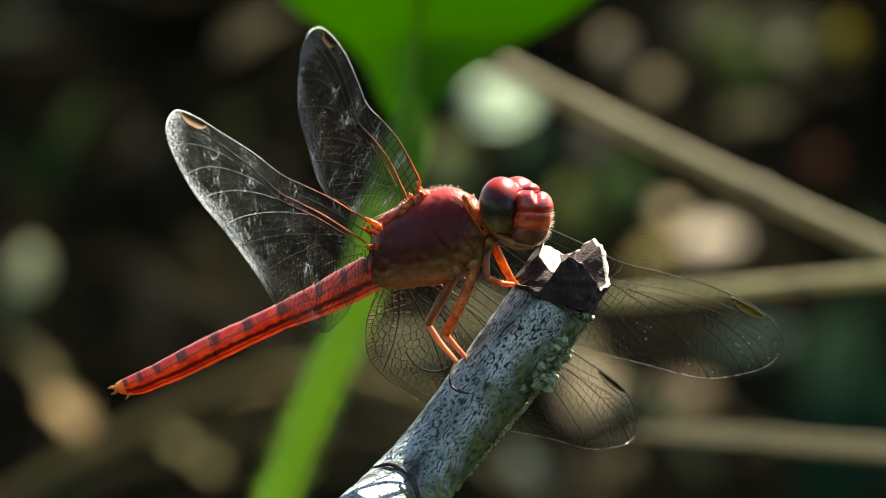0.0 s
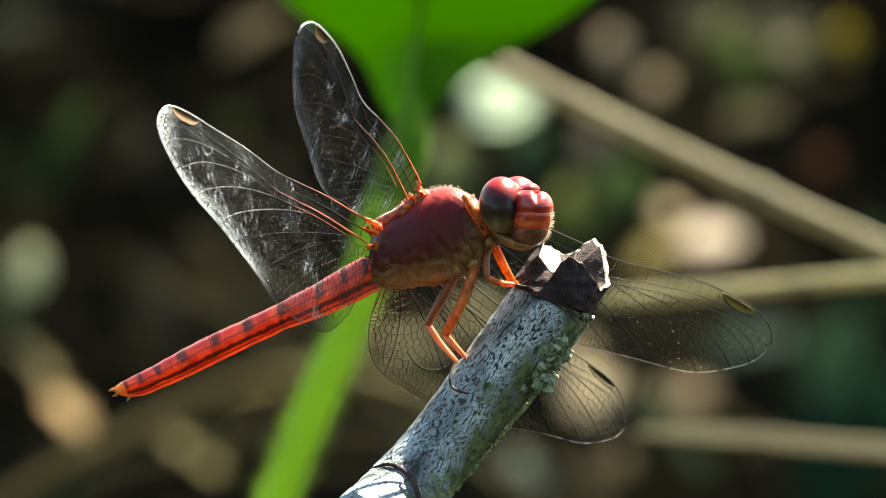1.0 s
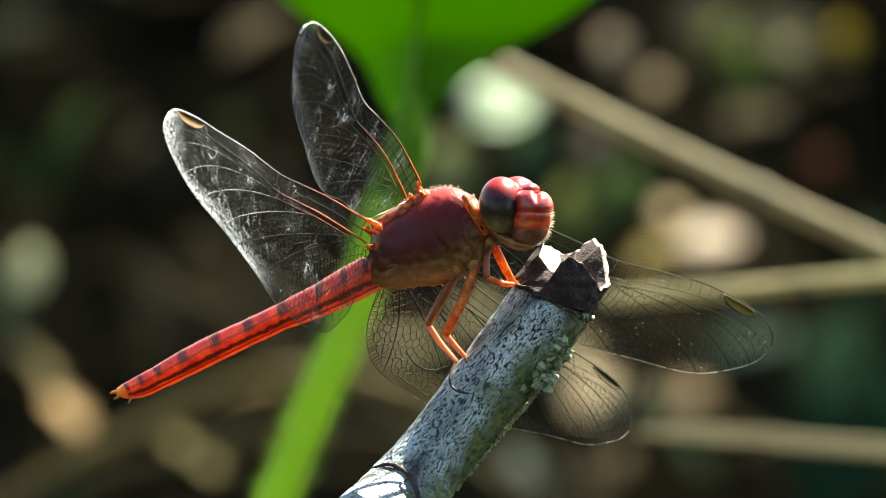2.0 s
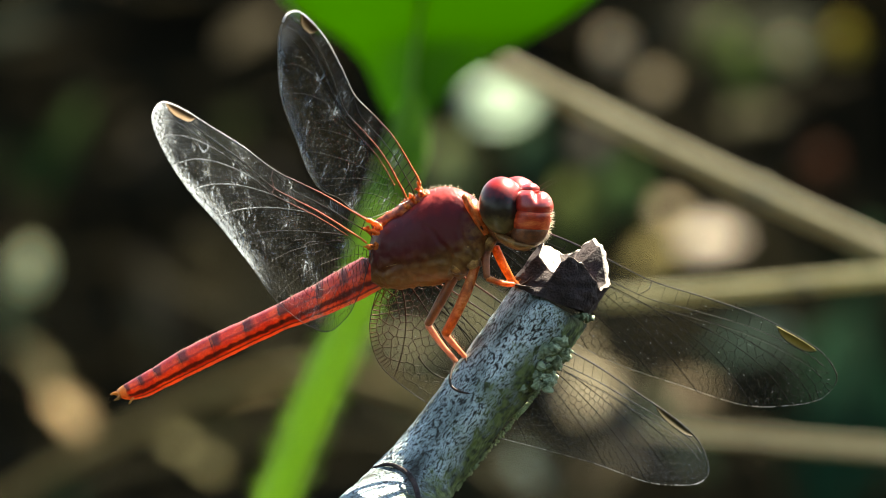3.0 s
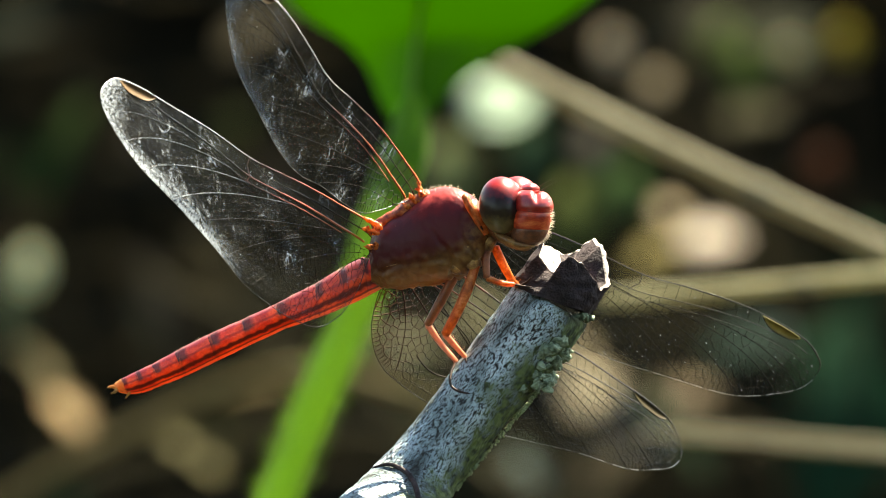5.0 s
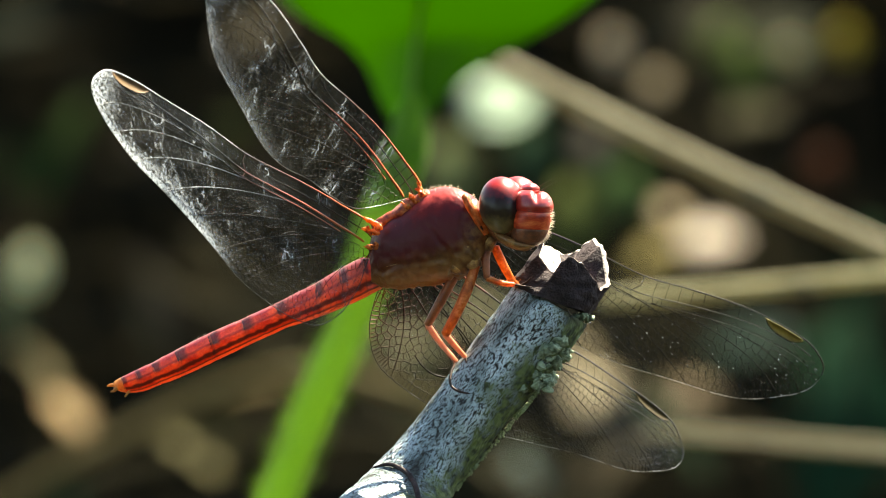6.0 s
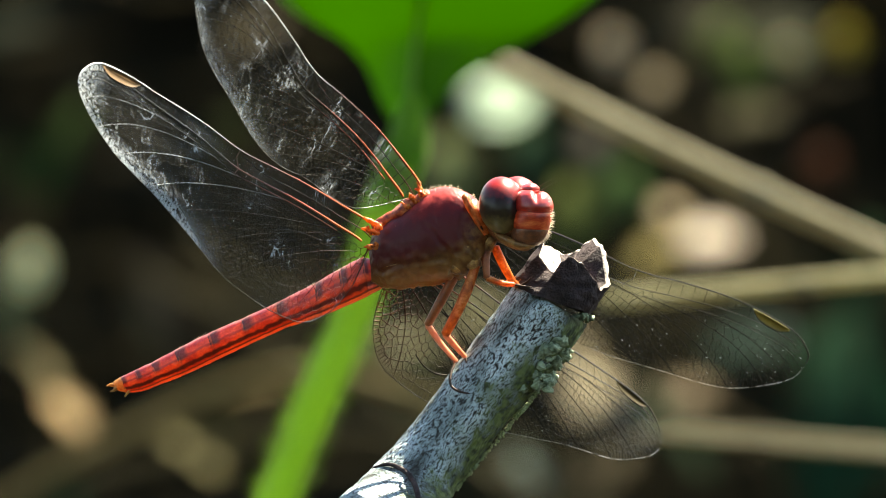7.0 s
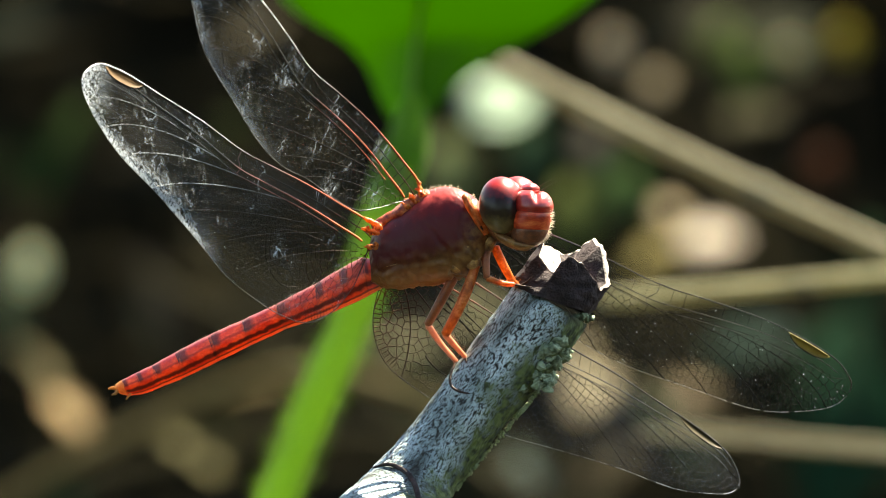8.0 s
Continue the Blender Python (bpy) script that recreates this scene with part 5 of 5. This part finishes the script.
dry_stalk([(790, 716, 1.3), (690, 684, 1.3), (600, 661, 1.3), (515, 658, 1.3), (440, 674, 1.3), (330, 716, 1.3)], 13 * UNIT * 2.3, "brown straw arching low in the undergrowth", material=OLIVESTRAW, nodes=((540, 657, 1.3),))
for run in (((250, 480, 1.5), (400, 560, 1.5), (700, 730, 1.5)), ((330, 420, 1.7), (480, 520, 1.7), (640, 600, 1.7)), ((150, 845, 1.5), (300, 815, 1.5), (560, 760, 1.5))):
    dry_stalk(run, 9 * UNIT * 2.5, "brown straw deep in the undergrowth, shade in its colour", material=SHADEDSTRAW)
W = [
    (893, 188, 2.2, 150, 125, 60, (0.33, 0.41, 0.30), "pale green withered leaf on a thin stem"),
    (1085, 85, 2.3, 60, 70, 0, (0.36, 0.29, 0.19), "tan withered leaf on a thin stem"),
    (1160, 150, 2.3, 50, 60, 40, (0.28, 0.225, 0.14), "tan withered leaf on a thin stem"),
    (1050, 260, 2.3, 60, 80, 20, (0.20, 0.17, 0.12), "brown withered leaf on a thin stem"),
    (1185, 375, 2.2, 50, 50, 60, (0.37, 0.30, 0.185), "tan withered leaf on a thin stem"),
    (1262, 428, 2.4, 80, 120, 80, (0.46, 0.39, 0.31), "pale withered leaf on a thin stem"),
    (1160, 452, 2.3, 50, 120, 60, (0.22, 0.18, 0.07), "olive-brown withered leaf on a thin stem"),
    (1400, 95, 2.3, 55, 65, 0, (0.32, 0.29, 0.15), "olive withered leaf on a thin stem"),
    (1495, 70, 2.3, 50, 70, 0, (0.30, 0.23, 0.03), "yellowing leaf on a thin stem"),
    (1210, 702, 2.3, 60, 130, 80, (0.15, 0.115, 0.075), "brown withered leaf on a thin stem"),
    (54, 475, 2.2, 55, 90, 10, (0.54, 0.54, 0.33), "pale olive leaf on a thin stem"),
    (20, 560, 2.4, 40, 190, -5, (0.10, 0.13, 0.07), "grey-green leaf on a thin stem"),
    (70, 650, 2.3, 40, 110, -40, (0.20, 0.17, 0.09), "tan withered leaf on a thin stem"),
    (118, 730, 2.2, 65, 100, -45, (0.38, 0.27, 0.14), "tan withered leaf on a thin stem"),
    (340, 805, 2.3, 50, 130, -55, (0.20, 0.175, 0.085), "olive-brown withered leaf on a thin stem"),
    (400, 775, 2.4, 40, 70, 0, (0.09, 0.08, 0.03), "olive-brown withered leaf on a thin stem"),
    (440, 690, 2.3, 25, 150, 80, (0.17, 0.13, 0.06), "olive-brown withered leaf on a thin stem"),
    # green leaves coloured very dark, in place of shaded foliage
    (1490, 740, 2.5, 230, 420, 10, (0.016, 0.050, 0.024), "green leaf with shade in its colour, on a thin stem"),
    (1335, 612, 2.4, 100, 190, 80, (0.018, 0.032, 0.025), "green leaf with shade in its colour, on a thin stem"),
    (1545, 470, 2.5, 70, 160, 0, (0.03, 0.07, 0.03), "green leaf with shade in its colour, on a thin stem"),
    (110, 270, 2.5, 50, 240, 25, (0.035, 0.06, 0.015), "green leaf with shade in its colour, on a thin stem"),
    (20, 300, 2.5, 40, 120, 0, (0.02, 0.045, 0.012), "green leaf with shade in its colour, on a thin stem"),
    (260, 270, 2.5, 60, 90, 0, (0.04, 0.032, 0.022), "brown leaf on a thin stem"),
    (410, 240, 2.5, 60, 110, 30, (0.03, 0.035, 0.012), "olive leaf with shade in its colour, on a thin stem"),
    (845, 560, 2.3, 60, 110, 70, (0.16, 0.145, 0.085), "olive-brown withered leaf on a thin stem"),
    (795, 295, 2.4, 80, 130, 0, (0.19, 0.21, 0.085), "olive green leaf on a thin stem"),
    (1100, 340, 2.4, 90, 110, 30, (0.07, 0.12, 0.035), "green leaf on a thin stem"),
    (940, 270, 2.4, 90, 130, 0, (0.035, 0.065, 0.03), "green leaf with shade in its colour, on a thin stem"),
    (1320, 120, 2.4, 70, 130, 0, (0.09, 0.12, 0.028), "green leaf on a thin stem"),
    (1270, 70, 2.4, 50, 90, 30, (0.09, 0.12, 0.03), "green leaf on a thin stem"),
    (1330, 210, 2.5, 60, 130, 80, (0.045, 0.040, 0.021), "brown leaf on a thin stem"),
    (1455, 300, 2.5, 60, 90, 20, (0.075, 0.028, 0.013), "rusty brown leaf on a thin stem"),
    (450, 60, 2.5, 60, 150, 60, (0.055, 0.045, 0.028), "brown leaf on a thin stem"),
    (1015, 375, 2.4, 80, 130, 0, (0.13, 0.15, 0.04), "olive green leaf on a thin stem"),
    (720, 614, 2.2, 34, 150, 86, (0.17, 0.16, 0.095), "olive-brown withered leaf on a thin stem"),
    (1015, 640, 2.4, 80, 110, 40, (0.38, 0.31, 0.20), "tan withered leaf on a thin stem"),
    (1060, 700, 2.3, 90, 130, 60, (0.36, 0.30, 0.20), "tan withered leaf on a thin stem"),
    # big near-black leaves whose colour stands in for background shade
    (1330, 260, 2.7, 170, 260, 80, (0.015, 0.0115, 0.0055), "brown leaf with shade in its colour, on a thin stem"),
    (1200, 60, 2.7, 150, 260, 70, (0.018, 0.0165, 0.009), "olive leaf with shade in its colour, on a thin stem"),
    (1410, 70, 2.7, 150, 280, 85, (0.012, 0.0125, 0.006), "olive leaf with shade in its colour, on a thin stem"),
    (930, 840, 2.4, 70, 100, 0, (0.19, 0.22, 0.17), "grey-green leaf on a thin stem"),
    (1075, 830, 2.4, 70, 140, 60, (0.08, 0.065, 0.04), "brown leaf on a thin stem"),
]
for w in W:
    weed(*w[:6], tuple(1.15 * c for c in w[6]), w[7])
rw = random.Random(31)
for k in range(22):
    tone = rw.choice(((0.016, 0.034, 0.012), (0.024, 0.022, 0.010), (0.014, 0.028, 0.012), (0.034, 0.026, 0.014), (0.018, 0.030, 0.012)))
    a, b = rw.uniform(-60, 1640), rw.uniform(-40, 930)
    # upper-left leaves: shade put into the colour, a fifth of the tone
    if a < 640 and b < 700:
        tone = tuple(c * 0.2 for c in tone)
    weed(a, b, rw.uniform(2.2, 2.9), rw.uniform(40, 90), rw.uniform(90, 240), rw.uniform(-80, 80), tone, "low dull weed leaf in the undergrowth, dimmed at the upper left")
perch()
FLY, WINGS, HEAD, ABD, TAILPART = dragonfly()


def motions():
    turns = {"nf": TURN_NF, "nh": TURN_NH, "ff": TURN_FF, "fh": TURN_FH}
    for w, ob in WINGS.items():
        p = ob.location.copy()
        walk(ob, [(t, pose(p.x, p.y, p.z, rx, ry, rz)) for t, rx, ry, rz in turns[w]])
    h = HEAD.location.copy()
    up = 2.5 * UNIT
    walk(HEAD, [(t, pose(h.x, h.y, h.z + up * k, 0, -7 * k, 0)) for t, k in
                ((0.0, 0), (1.2, 0), (1.3, 1), (1.4, 1), (1.5, 0), (4.3, 0), (4.4, 1), (4.5, 1), (4.6, 0), (8.0, 0))])
    a = ABD.location.copy()
    walk(ABD, [(t, pose(a.x, a.y, a.z, 0, r, 0)) for t, r in
               ((0.0, 0.0), (1.5, -0.25), (3.0, -0.2), (3.5, 0.15), (4.0, 0.0), (4.5, 0.1), (6.0, 0.5), (7.0, 0.6), (7.5, 0.5), (7.7, 0.0), (8.0, 0.0))])
    b = TAILPART.location.copy()
    walk(TAILPART, [(t, pose(b.x, b.y, b.z, 0, r, 0)) for t, r in
                    ((0.0, 1.0), (1.0, 0.0), (2.8, -3.0), (3.2, -5.0), (3.4, -9.0), (3.5, -10.5), (3.6, -8.0), (3.7, -4.5), (3.9, -3.0), (4.2, -1.5), (4.4, 0.0), (6.0, 1.0), (8.0, 0.5))])


motions()
